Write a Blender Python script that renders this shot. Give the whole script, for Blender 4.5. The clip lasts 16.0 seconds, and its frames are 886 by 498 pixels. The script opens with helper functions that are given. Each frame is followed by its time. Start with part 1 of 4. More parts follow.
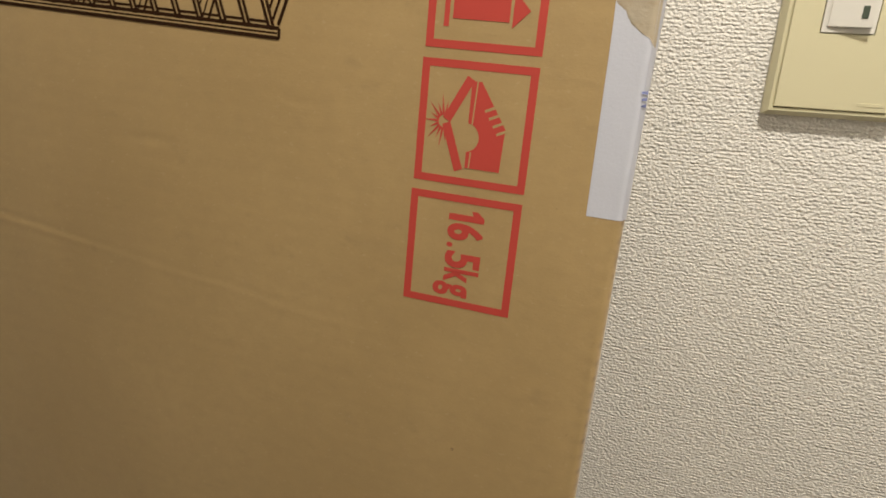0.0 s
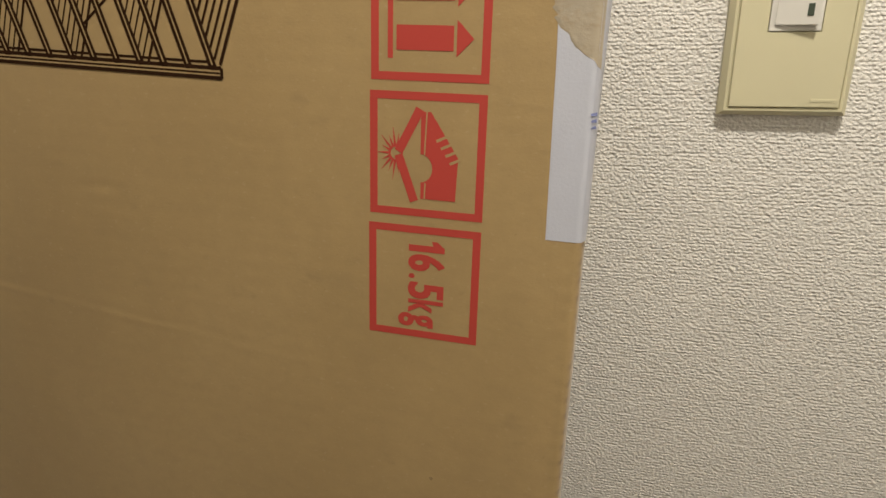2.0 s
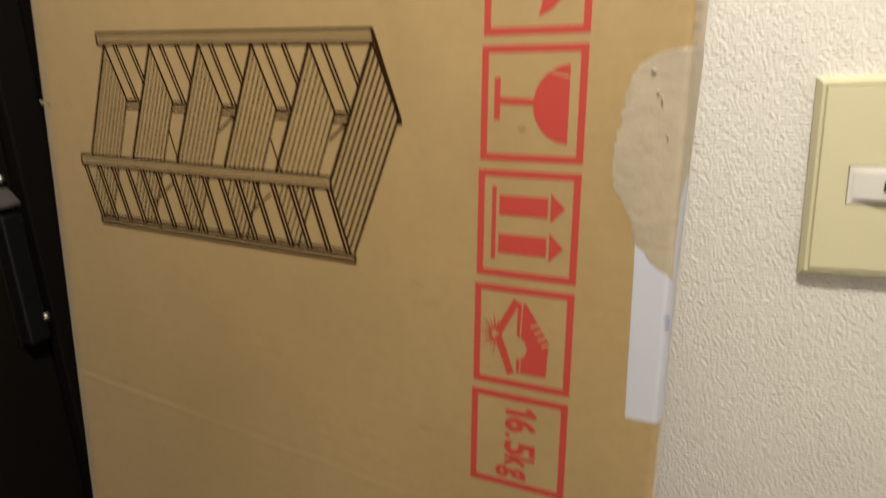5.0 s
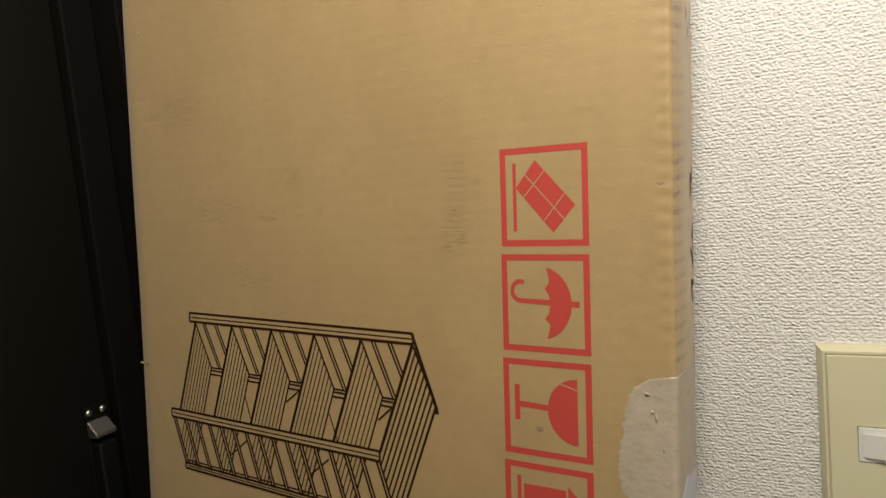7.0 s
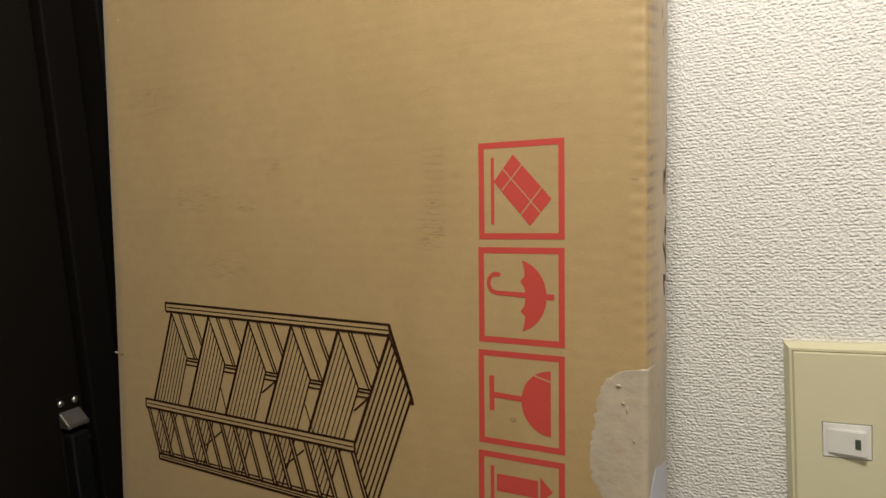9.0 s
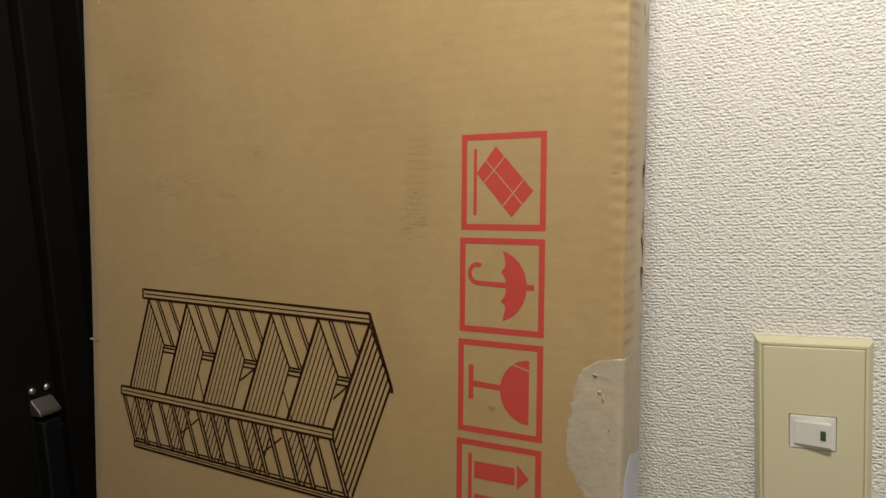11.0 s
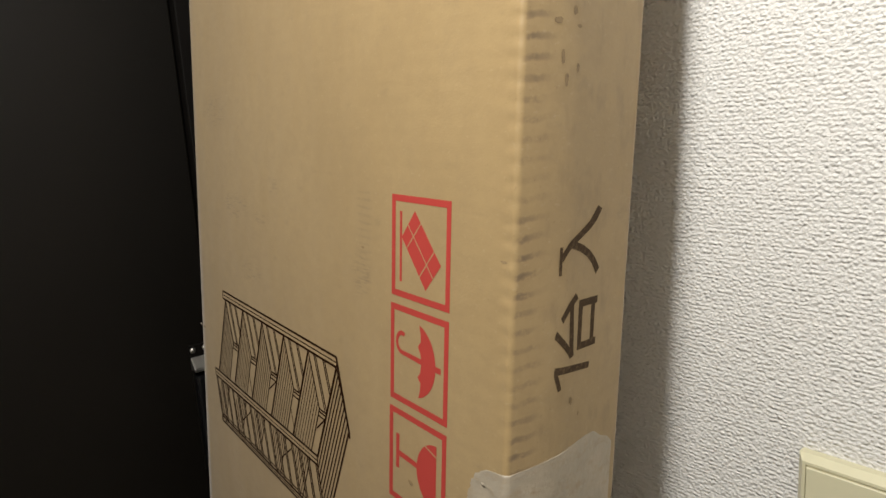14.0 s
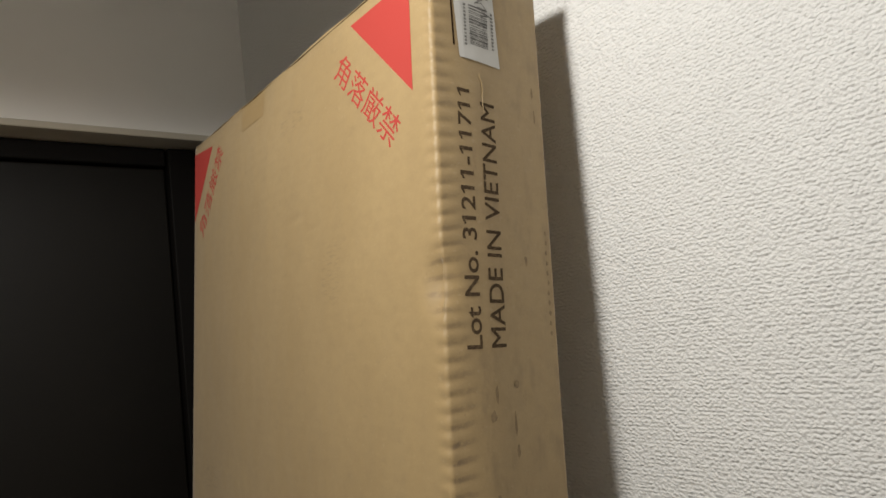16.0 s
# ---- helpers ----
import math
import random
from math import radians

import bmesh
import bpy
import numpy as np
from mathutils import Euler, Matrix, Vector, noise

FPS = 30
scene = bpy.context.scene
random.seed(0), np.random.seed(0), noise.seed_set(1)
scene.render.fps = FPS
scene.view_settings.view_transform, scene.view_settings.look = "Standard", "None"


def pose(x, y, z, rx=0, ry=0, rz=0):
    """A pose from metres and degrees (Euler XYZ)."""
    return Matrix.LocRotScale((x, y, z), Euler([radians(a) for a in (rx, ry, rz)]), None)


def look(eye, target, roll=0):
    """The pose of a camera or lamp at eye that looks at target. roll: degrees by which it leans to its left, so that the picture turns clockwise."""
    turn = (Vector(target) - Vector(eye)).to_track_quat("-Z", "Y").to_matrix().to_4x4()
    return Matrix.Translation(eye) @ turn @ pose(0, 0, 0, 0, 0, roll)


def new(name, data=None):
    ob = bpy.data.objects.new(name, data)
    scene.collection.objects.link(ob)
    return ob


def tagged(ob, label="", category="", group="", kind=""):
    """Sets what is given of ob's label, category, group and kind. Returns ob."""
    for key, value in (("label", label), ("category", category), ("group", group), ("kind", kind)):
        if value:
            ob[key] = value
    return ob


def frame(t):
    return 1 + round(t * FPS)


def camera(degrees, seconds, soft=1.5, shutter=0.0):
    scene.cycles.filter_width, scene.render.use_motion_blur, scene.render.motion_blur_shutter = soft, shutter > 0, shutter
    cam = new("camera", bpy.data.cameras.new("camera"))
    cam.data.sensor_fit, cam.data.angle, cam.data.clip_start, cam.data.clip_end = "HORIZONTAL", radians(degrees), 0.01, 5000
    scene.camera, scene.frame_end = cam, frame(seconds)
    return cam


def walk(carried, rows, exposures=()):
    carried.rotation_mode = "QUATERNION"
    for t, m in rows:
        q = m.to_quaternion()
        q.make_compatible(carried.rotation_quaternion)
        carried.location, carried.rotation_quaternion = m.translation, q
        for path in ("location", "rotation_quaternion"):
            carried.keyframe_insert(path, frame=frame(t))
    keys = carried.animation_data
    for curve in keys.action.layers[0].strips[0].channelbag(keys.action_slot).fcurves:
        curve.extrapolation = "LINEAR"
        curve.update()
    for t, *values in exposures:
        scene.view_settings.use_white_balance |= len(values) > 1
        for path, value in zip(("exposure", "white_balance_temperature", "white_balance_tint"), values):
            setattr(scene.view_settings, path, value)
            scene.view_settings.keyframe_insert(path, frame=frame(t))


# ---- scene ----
cam = camera(68.47, 16.0, soft=1.5, shutter=0.32)
PATH = [
    (0.0, pose(-0.0674, -0.4348, 1.1895, 69.80, -2.07, 17.26)),
    (0.5, pose(-0.0677, -0.4249, 1.1952, 70.09, -1.03, 15.09)),
    (1.0, pose(-0.0653, -0.4257, 1.1949, 70.17, -0.08, 14.43)),
    (1.5, pose(-0.0639, -0.4247, 1.1942, 69.53, 0.35, 13.62)),
    (2.0, pose(-0.0611, -0.4236, 1.2034, 69.43, 1.29, 14.26)),
    (2.5, pose(-0.0702, -0.4296, 1.2004, 69.83, 1.38, 16.13)),
    (3.0, pose(-0.0710, -0.4382, 1.2030, 70.28, 1.83, 18.24)),
    (3.5, pose(-0.0686, -0.4436, 1.2094, 70.20, 1.85, 19.22)),
    (4.0, pose(-0.0611, -0.4528, 1.2209, 70.34, 1.70, 20.35)),
    (4.5, pose(-0.0557, -0.4572, 1.2356, 70.86, 2.18, 21.64)),
    (5.0, pose(-0.0487, -0.4525, 1.2806, 73.94, 2.97, 22.91)),
    (5.2, pose(-0.0426, -0.4599, 1.3126, 77.45, 3.69, 24.88)),
    (7.5, pose(-0.0073, -0.4787, 1.3870, 84.66, 5.58, 28.08)),
    (8.0, pose(-0.0086, -0.4811, 1.3861, 84.27, 5.44, 27.91)),
    (8.5, pose(-0.0059, -0.4791, 1.3837, 84.44, 4.93, 27.24)),
    (11.0, pose(-0.0073, -0.4849, 1.3790, 83.96, 3.18, 24.47)),
    (11.5, pose(-0.0096, -0.4820, 1.3771, 81.72, 2.56, 26.12)),
    (12.0, pose(-0.0086, -0.4762, 1.3744, 80.09, 2.15, 28.40)),
    (12.5, pose(0.0455, -0.4102, 1.4127, 78.32, 2.91, 38.92)),
    (13.0, pose(0.1035, -0.3452, 1.4320, 78.23, 3.77, 45.01)),
    (13.5, pose(0.1263, -0.3325, 1.4336, 79.11, 3.85, 49.11)),
    (14.0, pose(0.1313, -0.3326, 1.4358, 79.60, 3.46, 50.45)),
    (14.5, pose(0.1595, -0.3381, 1.4746, 86.26, 3.39, 50.58)),
    (15.0, pose(0.1850, -0.3336, 1.5419, 90.53, 4.77, 51.12)),
    (15.5, pose(0.1991, -0.3300, 1.5615, 94.70, 6.34, 51.92)),
    (16.0, pose(0.2008, -0.3291, 1.5691, 96.98, 7.15, 51.47)),
]
walk(cam, PATH, exposures=((0.0, 0.58, 6800, 10), (0.7, 0.49, 6800, 10), (2.0, 0.37, 6800, 10), (3.0, 0.39, 6850, 10), (4.2, 0.51, 6850, 10), (5.2, 0.49, 6800, 10), (7.3, -0.05, 6500, 10),
                            (8.7, -0.05, 6450, 10), (11.0, -0.18, 6450, 10), (12.0, -0.08, 6450, 10), (12.5, 0.07, 6400, 10), (13.0, 0.11, 6200, 10), (13.5, 0.03, 6100, 10),
                            (14.5, -0.08, 6050, 10), (15.0, -0.42, 6050, 10), (15.5, -0.71, 6050, 10), (16.0, -0.94, 6050, 10)))

# ---- light: one small lamp hanging in the entrance, close to the switch wall ----
world = bpy.data.worlds.new("room_dark")
world.use_nodes = True
world.node_tree.nodes["Background"].inputs["Color"].default_value = (1.0, 0.86, 0.66, 1)
world.node_tree.nodes["Background"].inputs["Strength"].default_value = 0.012
scene.world = world
lamp_data = bpy.data.lights.new("shaded_lamp", "SPOT")
lamp_data.energy = 22.0
lamp_data.color = (1.0, 0.94, 0.84)
lamp_data.shadow_soft_size = 0.046
lamp_data.spot_size = radians(178.5)
lamp_data.spot_blend = 0.2
lamp = new("shaded_lamp", lamp_data)
lamp.matrix_world = look((0.012, -0.465, 1.880), (0.012, -0.465, 0.0))


# ---- materials ----
class Nodes:
    """Short hand for a node material."""

    def __init__(self, name, rough=0.6, metal=0.0, spec=0.5):
        self.m = bpy.data.materials.new(name)
        self.m.use_nodes = True
        self.t = self.m.node_tree
        self.b = self.t.nodes["Principled BSDF"]
        self.b.inputs["Roughness"].default_value = rough
        self.b.inputs["Metallic"].default_value = metal
        self.b.inputs["Specular IOR Level"].default_value = spec
        self.co = self.t.nodes.new("ShaderNodeTexCoord").outputs["Object"]

    def link(self, a, b):
        self.t.links.new(a, b)

    def mapped(self, scale, rot=(0, 0, 0)):
        n = self.t.nodes.new("ShaderNodeMapping")
        n.inputs["Scale"].default_value = scale
        n.inputs["Rotation"].default_value = rot
        self.link(self.co, n.inputs["Vector"])
        return n.outputs["Vector"]

    def noise(self, vec, scale, detail=3.0, rough=0.55, dist=0.0):
        n = self.t.nodes.new("ShaderNodeTexNoise")
        n.inputs["Scale"].default_value = scale
        n.inputs["Detail"].default_value = detail
        n.inputs["Roughness"].default_value = rough
        n.inputs["Distortion"].default_value = dist
        self.link(vec, n.inputs["Vector"])
        return n.outputs["Fac"]

    def wave(self, vec, scale, axis="Z", dist=0.0, dscale=1.0, detail=2.0):
        n = self.t.nodes.new("ShaderNodeTexWave")
        n.bands_direction = axis
        n.inputs["Scale"].default_value = scale
        n.inputs["Distortion"].default_value = dist
        n.inputs["Detail"].default_value = detail
        n.inputs["Detail Scale"].default_value = dscale
        self.link(vec, n.inputs["Vector"])
        return n.outputs["Fac"]

    def ramp(self, fac, *stops):
        n = self.t.nodes.new("ShaderNodeValToRGB")
        e = n.color_ramp.elements
        while len(e) < len(stops):
            e.new(0.5)
        for el, (p, c) in zip(e, stops):
            el.position = p
            el.color = (c, c, c, 1) if isinstance(c, (int, float)) else (*c, 1)
        self.link(fac, n.inputs["Fac"])
        return n.outputs["Color"]

    def mix(self, fac, a, b, blend="MIX"):
        n = self.t.nodes.new("ShaderNodeMix")
        n.data_type = "RGBA"
        n.blend_type = blend
        for sock, val in ((n.inputs[0], fac), (n.inputs[6], a), (n.inputs[7], b)):
            if isinstance(val, (int, float)):
                sock.default_value = val
            elif isinstance(val, tuple):
                sock.default_value = (*val, 1)
            else:
                self.link(val, sock)
        return n.outputs[2]

    def math(self, op, a, b=0.0):
        n = self.t.nodes.new("ShaderNodeMath")
        n.operation = op
        for sock, val in zip(n.inputs, (a, b)):
            if isinstance(val, (int, float)):
                sock.default_value = val
            else:
                self.link(val, sock)
        return n.outputs[0]

    def color(self, c):
        if isinstance(c, tuple):
            self.b.inputs["Base Color"].default_value = (*c, 1)
        else:
            self.link(c, self.b.inputs["Base Color"])
        return self

    def bump(self, height, strength, distance):
        n = self.t.nodes.new("ShaderNodeBump")
        n.inputs["Strength"].default_value = strength
        n.inputs["Distance"].default_value = distance
        self.link(height, n.inputs["Height"])
        self.link(n.outputs["Normal"], self.b.inputs["Normal"])
        return self


def wallpaper_material(name, flat_axis, tone):
    """White embossed vinyl wallpaper: uneven crepe ridges in rows about 3.5 mm apart."""
    n = Nodes(name, rough=0.62, spec=0.3)
    def at(along, up):
        return n.mapped((along, 1, up) if flat_axis == "y" else (1, along, up))
    across = (1, 0.02, 1) if flat_axis == "y" else (0.02, 1, 1)
    rows = n.wave(n.mapped(across), 130, "Z", 3.0, 2.6, 1.0)
    ridges = n.noise(at(580, 600), 1.0, 1.5, 0.5, 0.4)
    knots = n.t.nodes.new("ShaderNodeTexVoronoi")
    knots.feature = "SMOOTH_F1"
    knots.inputs["Scale"].default_value = 1.0
    knots.inputs["Smoothness"].default_value = 0.30
    knots.inputs["Randomness"].default_value = 0.85
    n.link(at(455, 520), knots.inputs["Vector"])
    fine = n.noise(n.mapped((1, 1, 1)), 900, 2, 0.6)
    h = n.math("ADD", n.math("MULTIPLY", rows, 0.20), n.math("MULTIPLY", ridges, 0.75))
    h = n.math("ADD", h, n.math("MULTIPLY", knots.outputs["Distance"], -1.0))
    h = n.math("ADD", h, n.math("MULTIPLY", fine, 0.25))
    n.bump(h, 1.0, 0.00102)
    big = n.noise(n.mapped((1, 1, 1)), 5, 3)
    n.color(n.mix(n.ramp(big, (0.3, 0.0), (0.75, 1.0)), tone, tuple(c * 0.94 for c in tone)))
    return n.m


BOX_L, BOX_R, BOX_D, BOX_TOP, BOX_LOW = -0.3286, 0.0938, 0.0850, 0.3736, -1.3998


def kraft_material():
    """Brown corrugated board: paper fibre, faint flutes, stains."""
    n = Nodes("kraft_board", rough=0.54, spec=0.46)
    n.b.inputs["Sheen Weight"].default_value = 0.18
    n.b.inputs["Sheen Roughness"].default_value = 0.5
    fibre = n.noise(n.mapped((420, 420, 900)), 1.0, 3)
    speck = n.noise(n.mapped((1, 1, 1)), 700, 2)
    cloud = n.noise(n.mapped((7, 7, 4)), 1.0, 4, 0.55)
    c = n.mix(n.ramp(cloud, (0.3, 0.0), (0.72, 1.0)), (0.385, 0.270, 0.122), (0.314, 0.213, 0.090))
    c = n.mix(n.math("MULTIPLY", n.ramp(fibre, (0.35, 0.0), (0.8, 1.0)), 0.12), c, (0.425, 0.312, 0.162))
    c = n.mix(n.math("MULTIPLY", n.ramp(speck, (0.66, 0.0), (0.74, 1.0)), 0.35), c, (0.20, 0.125, 0.055))
    mottle = n.noise(n.mapped((90, 90, 120)), 1.0, 4, 0.7)
    c = n.mix(n.math("MULTIPLY", n.ramp(mottle, (0.40, 0.0), (0.70, 1.0)), 0.38), c, (0.29, 0.198, 0.090))
    flecks = n.noise(n.mapped((260, 260, 420)), 1.0, 2, 0.6)
    c = n.mix(n.math("MULTIPLY", n.ramp(flecks, (0.62, 0.0), (0.74, 1.0)), 0.30), c, (0.46, 0.35, 0.20))
    stain = n.noise(n.mapped((11, 30, 17)), 1.0, 5, 0.7, 0.4)
    c = n.mix(n.math("MULTIPLY", n.ramp(stain, (0.60, 0.0), (0.72, 1.0)), 0.14), c, (0.21, 0.15, 0.08))
    # dirt rubbed into the crushed flutes next to the right edge
    xyz = n.t.nodes.new("ShaderNodeSeparateXYZ")
    n.link(n.co, xyz.inputs[0])
    x, y, z = xyz.outputs
    patchy = n.noise(n.mapped((30, 60, 26)), 1.0, 3, 0.6)
    wob = n.noise(n.mapped((60, 160, 70)), 1.0, 2)
    phase = n.math("ADD", n.math("MULTIPLY", n.math("ADD", z, n.math("MULTIPLY", y, -0.14)), 2 * math.pi / 0.0083), n.math("MULTIPLY", wob, 2.6))
    blot = n.ramp(n.noise(n.mapped((150, 190, 230)), 1.0, 3, 0.65), (0.30, 0.0), (0.50, 1.0))
    tick = n.math("MULTIPLY", n.ramp(n.math("SINE", phase), (0.1, 0.0), (0.9, 1.0)), blot)
    wide = n.math("MULTIPLY", y, 20.0)
    band = n.math("MULTIPLY", n.ramp(wide, (0.01, 0.0), (0.05, 1.0)), n.ramp(wide, (0.10, 1.0), (0.38, 0.0)))
    band = n.math("MULTIPLY", band, n.math("GREATER_THAN", x, 0.05))
    dirt = n.math("MULTIPLY", n.math("ADD", n.math("MULTIPLY", tick, 0.95), 0.20), n.math("MULTIPLY", band, n.ramp(patchy, (0.30, 0.15), (0.62, 1.0))))
    handled = n.ramp(n.math("ADD", z, BOX_LOW + 0.5), (0.58, 1.0), (0.74, 0.45))
    c = n.mix(n.math("MULTIPLY", n.math("MULTIPLY", dirt, handled), 0.66), c, (0.120, 0.078, 0.046))
    # rubbed rows and small spots on the front
    across = n.math("SUBTRACT", 1.0, n.math("MULTIPLY", n.math("ABSOLUTE", n.math("ADD", x, 0.0290)), 100.0))
    along = n.math("SUBTRACT", 1.0, n.math("MULTIPLY", n.math("ABSOLUTE", n.math("ADD", z, BOX_LOW + 0.028)), 33.0))
    rung = n.ramp(n.math("SINE", n.math("ADD", n.math("MULTIPLY", z, 2 * math.pi / 0.0042), n.math("MULTIPLY", wob, 4.0))), (0.1, 0.15), (1.0, 1.0))
    ladder = n.math("MULTIPLY", n.math("MULTIPLY", n.ramp(across, (0.0, 0.0), (0.5, 1.0)), n.ramp(along, (0.0, 0.0), (0.2, 1.0))), rung)
    c = n.mix(n.math("MULTIPLY", n.math("MULTIPLY", n.math("MULTIPLY", ladder, blot), n.ramp(patchy, (0.3, 0.2), (0.6, 1.0))), 0.34), c, (0.17, 0.12, 0.062))
    spots = n.ramp(n.noise(n.mapped((48, 48, 90)), 1.0, 3, 0.6), (0.62, 0.0), (0.73, 1.0))
    c = n.mix(n.math("MULTIPLY", spots, 0.18), c, (0.18, 0.125, 0.065))
    face = n.math("LESS_THAN", y, 0.003)
    streak = n.ramp(n.noise(n.mapped((95, 95, 620)), 1.0, 3, 0.6), (0.50, 0.0), (0.64, 1.0))
    for mu, mv, ru, rv, deep in ((-0.2277, -0.0259, 0.030, 0.012, 0.50), (-0.1795, -0.0311, 0.012, 0.006, 0.55), (-0.1558, -0.0063, 0.012, 0.008, 0.40),
                                 (-0.0320, -0.0480, 0.012, 0.016, 0.55), (-0.2017, -0.0759, 0.030, 0.010, 0.40), (-0.2700, 0.0500, 0.035, 0.016, 0.38),
                                 (-0.0270, 0.2100, 0.020, 0.026, 0.35), (-0.0850, 0.3300, 0.030, 0.010, 0.40), (0.0591, -0.3945, 0.003, 0.002, 0.45)):
        du = n.math("MULTIPLY", n.math("SUBTRACT", x, mu), 1 / ru)
        dv = n.math("MULTIPLY", n.math("SUBTRACT", z, mv - BOX_LOW), 1 / rv)
        near = n.math("SUBTRACT", 1.0, n.math("ADD", n.math("MULTIPLY", du, du), n.math("MULTIPLY", dv, dv)))
        rub = n.math("MULTIPLY", n.math("MULTIPLY", n.ramp(near, (0.0, 0.0), (0.7, 1.0)), streak), face)
        c = n.mix(n.math("MULTIPLY", rub, deep), c, (0.18, 0.125, 0.065))
    # soft grime over the side
    smear = n.ramp(n.noise(n.mapped((70, 95, 42)), 1.0, 3, 0.55), (0.54, 0.0), (0.72, 1.0))
    side = n.math("MULTIPLY", n.ramp(wide, (0.10, 0.0), (0.40, 1.0)), n.math("GREATER_THAN", x, 0.05))
    c = n.mix(n.math("MULTIPLY", n.math("MULTIPLY", smear, side), 0.30), c, (0.15, 0.10, 0.05))
    n.color(c)
    flute = n.wave(n.mapped((1, 1, 1)), 38.0, "Z", 0.6, 1.0)
    wavy = n.noise(n.mapped((16, 16, 10)), 1.0, 2)
    crinkle = n.noise(n.mapped((34, 34, 58)), 1.0, 3, 0.6, 0.8)
    h = n.math("ADD", n.math("MULTIPLY", wavy, 2.4), n.math("MULTIPLY", flute, 0.035))
    h = n.math("ADD", h, n.math("MULTIPLY", n.ramp(crinkle, (0.50, 0.0), (0.78, 1.0)), 0.07))
    h = n.math("ADD", h, n.math("MULTIPLY", speck, 0.06))
    h = n.math("ADD", h, n.math("MULTIPLY", fibre, 0.05))
    n.bump(h, 0.35, 0.0022)
    return n.m


def ink_material(name, dark, pale, rough=0.55, worn=(0.62, 0.8), spec=0.3):
    """Printed ink with the board's fibre showing where it is worn."""
    n = Nodes(name, rough=rough, spec=spec)
    f = n.noise(n.mapped((1, 1, 1)), 420, 4, 0.65)
    n.color(n.mix(n.ramp(f, (worn[0], 0.0), (worn[1], 1.0)), dark, pale))
    n.bump(f, 0.15, 0.0003)
    return n.m


def plain_material(name, colour, rough, metal=0.0, spread=0.08, scale=40, bump=0.1, spec=0.5):
    n = Nodes(name, rough=rough, metal=metal, spec=spec)
    f = n.noise(n.mapped((1, 1, 1)), scale, 4, 0.6)
    n.color(n.mix(f, tuple(c * (1 - spread) for c in colour), tuple(min(1, c * (1 + spread)) for c in colour)))
    n.bump(n.noise(n.mapped((1, 1, 1)), scale * 12, 3), bump, 0.0004)
    return n.m


def torn_material():
    """Torn liner paper: greyish glue film over brown fibre, with the flutes showing through."""
    n = Nodes("torn_paper_residue", rough=0.42, spec=0.5)
    cloud = n.noise(n.mapped((60, 60, 60)), 1.0, 4, 0.6, 0.5)
    c = n.mix(n.ramp(cloud, (0.36, 0.0), (0.64, 1.0)), (0.370, 0.320, 0.245), (0.425, 0.360, 0.268))
    brown = n.noise(n.mapped((110, 110, 190)), 1.0, 4, 0.65)
    c = n.mix(n.math("MULTIPLY", n.ramp(brown, (0.50, 0.0), (0.72, 1.0)), 0.55), c, (0.330, 0.235, 0.125))
    pale = n.noise(n.mapped((180, 180, 240)), 1.0, 3, 0.6)
    c = n.mix(n.math("MULTIPLY", n.ramp(pale, (0.62, 0.0), (0.74, 1.0)), 0.35), c, (0.52, 0.47, 0.40))
    n.color(c)
    flute = n.wave(n.mapped((1, 1, 1)), 38.0, "Z", 0.3, 1.0)
    crumple = n.noise(n.mapped((160, 160, 190)), 1.0, 4, 0.65)
    h = n.math("ADD", n.math("MULTIPLY", flute, 0.07), n.math("MULTIPLY", crumple, 0.65))
    n.bump(h, 0.5, 0.0012)
    return n.m


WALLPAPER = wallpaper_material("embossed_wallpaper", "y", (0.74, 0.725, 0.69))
# lighter copy for unseen side walls, so they throw more light back
WALLPAPER_BOUNCE = wallpaper_material("embossed_wallpaper_bounce", "x", (0.86, 0.84, 0.80))
# darker copy for the unseen south wall, to cut the fill it returns
WALLPAPER_LOW_BOUNCE = wallpaper_material("embossed_wallpaper_low_bounce", "y", (0.52, 0.50, 0.46))
KRAFT = kraft_material()
RED_INK = ink_material("red_ink", (0.43, 0.053, 0.041), (0.42, 0.15, 0.085), worn=(0.66, 0.95))
BLACK_INK = ink_material("black_ink", (0.027, 0.0125, 0.006), (0.10, 0.065, 0.035), rough=0.7, worn=(0.66, 0.92), spec=0.04)
LOT_INK = ink_material("faded_black_ink", (0.078, 0.053, 0.032), (0.20, 0.14, 0.08), rough=0.7, worn=(0.52, 0.78), spec=0.04)
GREY_INK = ink_material("grey_smudge", (0.19, 0.135, 0.076), (0.30, 0.21, 0.108), worn=(0.30, 0.62))
TORN_PAPER = torn_material()
WHITE_TAPE = plain_material("white_paper_tape", (0.50, 0.52, 0.60), 0.5, spread=0.05, scale=60, bump=0.25)
LABEL_PAPER = plain_material("label_paper", (0.57, 0.555, 0.525), 0.45, spread=0.05, scale=70)
LABEL_INK = ink_material("label_ink", (0.13, 0.125, 0.115), (0.45, 0.43, 0.40), worn=(0.5, 0.75))
BLUE_INK = ink_material("blue_pen", (0.20, 0.23, 0.45), (0.42, 0.44, 0.54))
BROWN_TAPE = plain_material("brown_packing_tape", (0.345, 0.235, 0.105), 0.34, spread=0.06, scale=30)
CREAM = plain_material("cream_plastic", (0.60, 0.565, 0.385), 0.42, spread=0.03, scale=18, bump=0.04)
SWITCH_WHITE = plain_material("white_plastic", (0.66, 0.65, 0.61), 0.35, spread=0.03, scale=25, bump=0.03)
LAMP_GREEN = plain_material("green_indicator", (0.060, 0.080, 0.060), 0.2, scale=60)
DARK_DOOR = plain_material("dark_brown_door_sheet", (0.0054, 0.0043, 0.0029), 0.55, spread=0.25, scale=9, bump=0.12, spec=0.15)
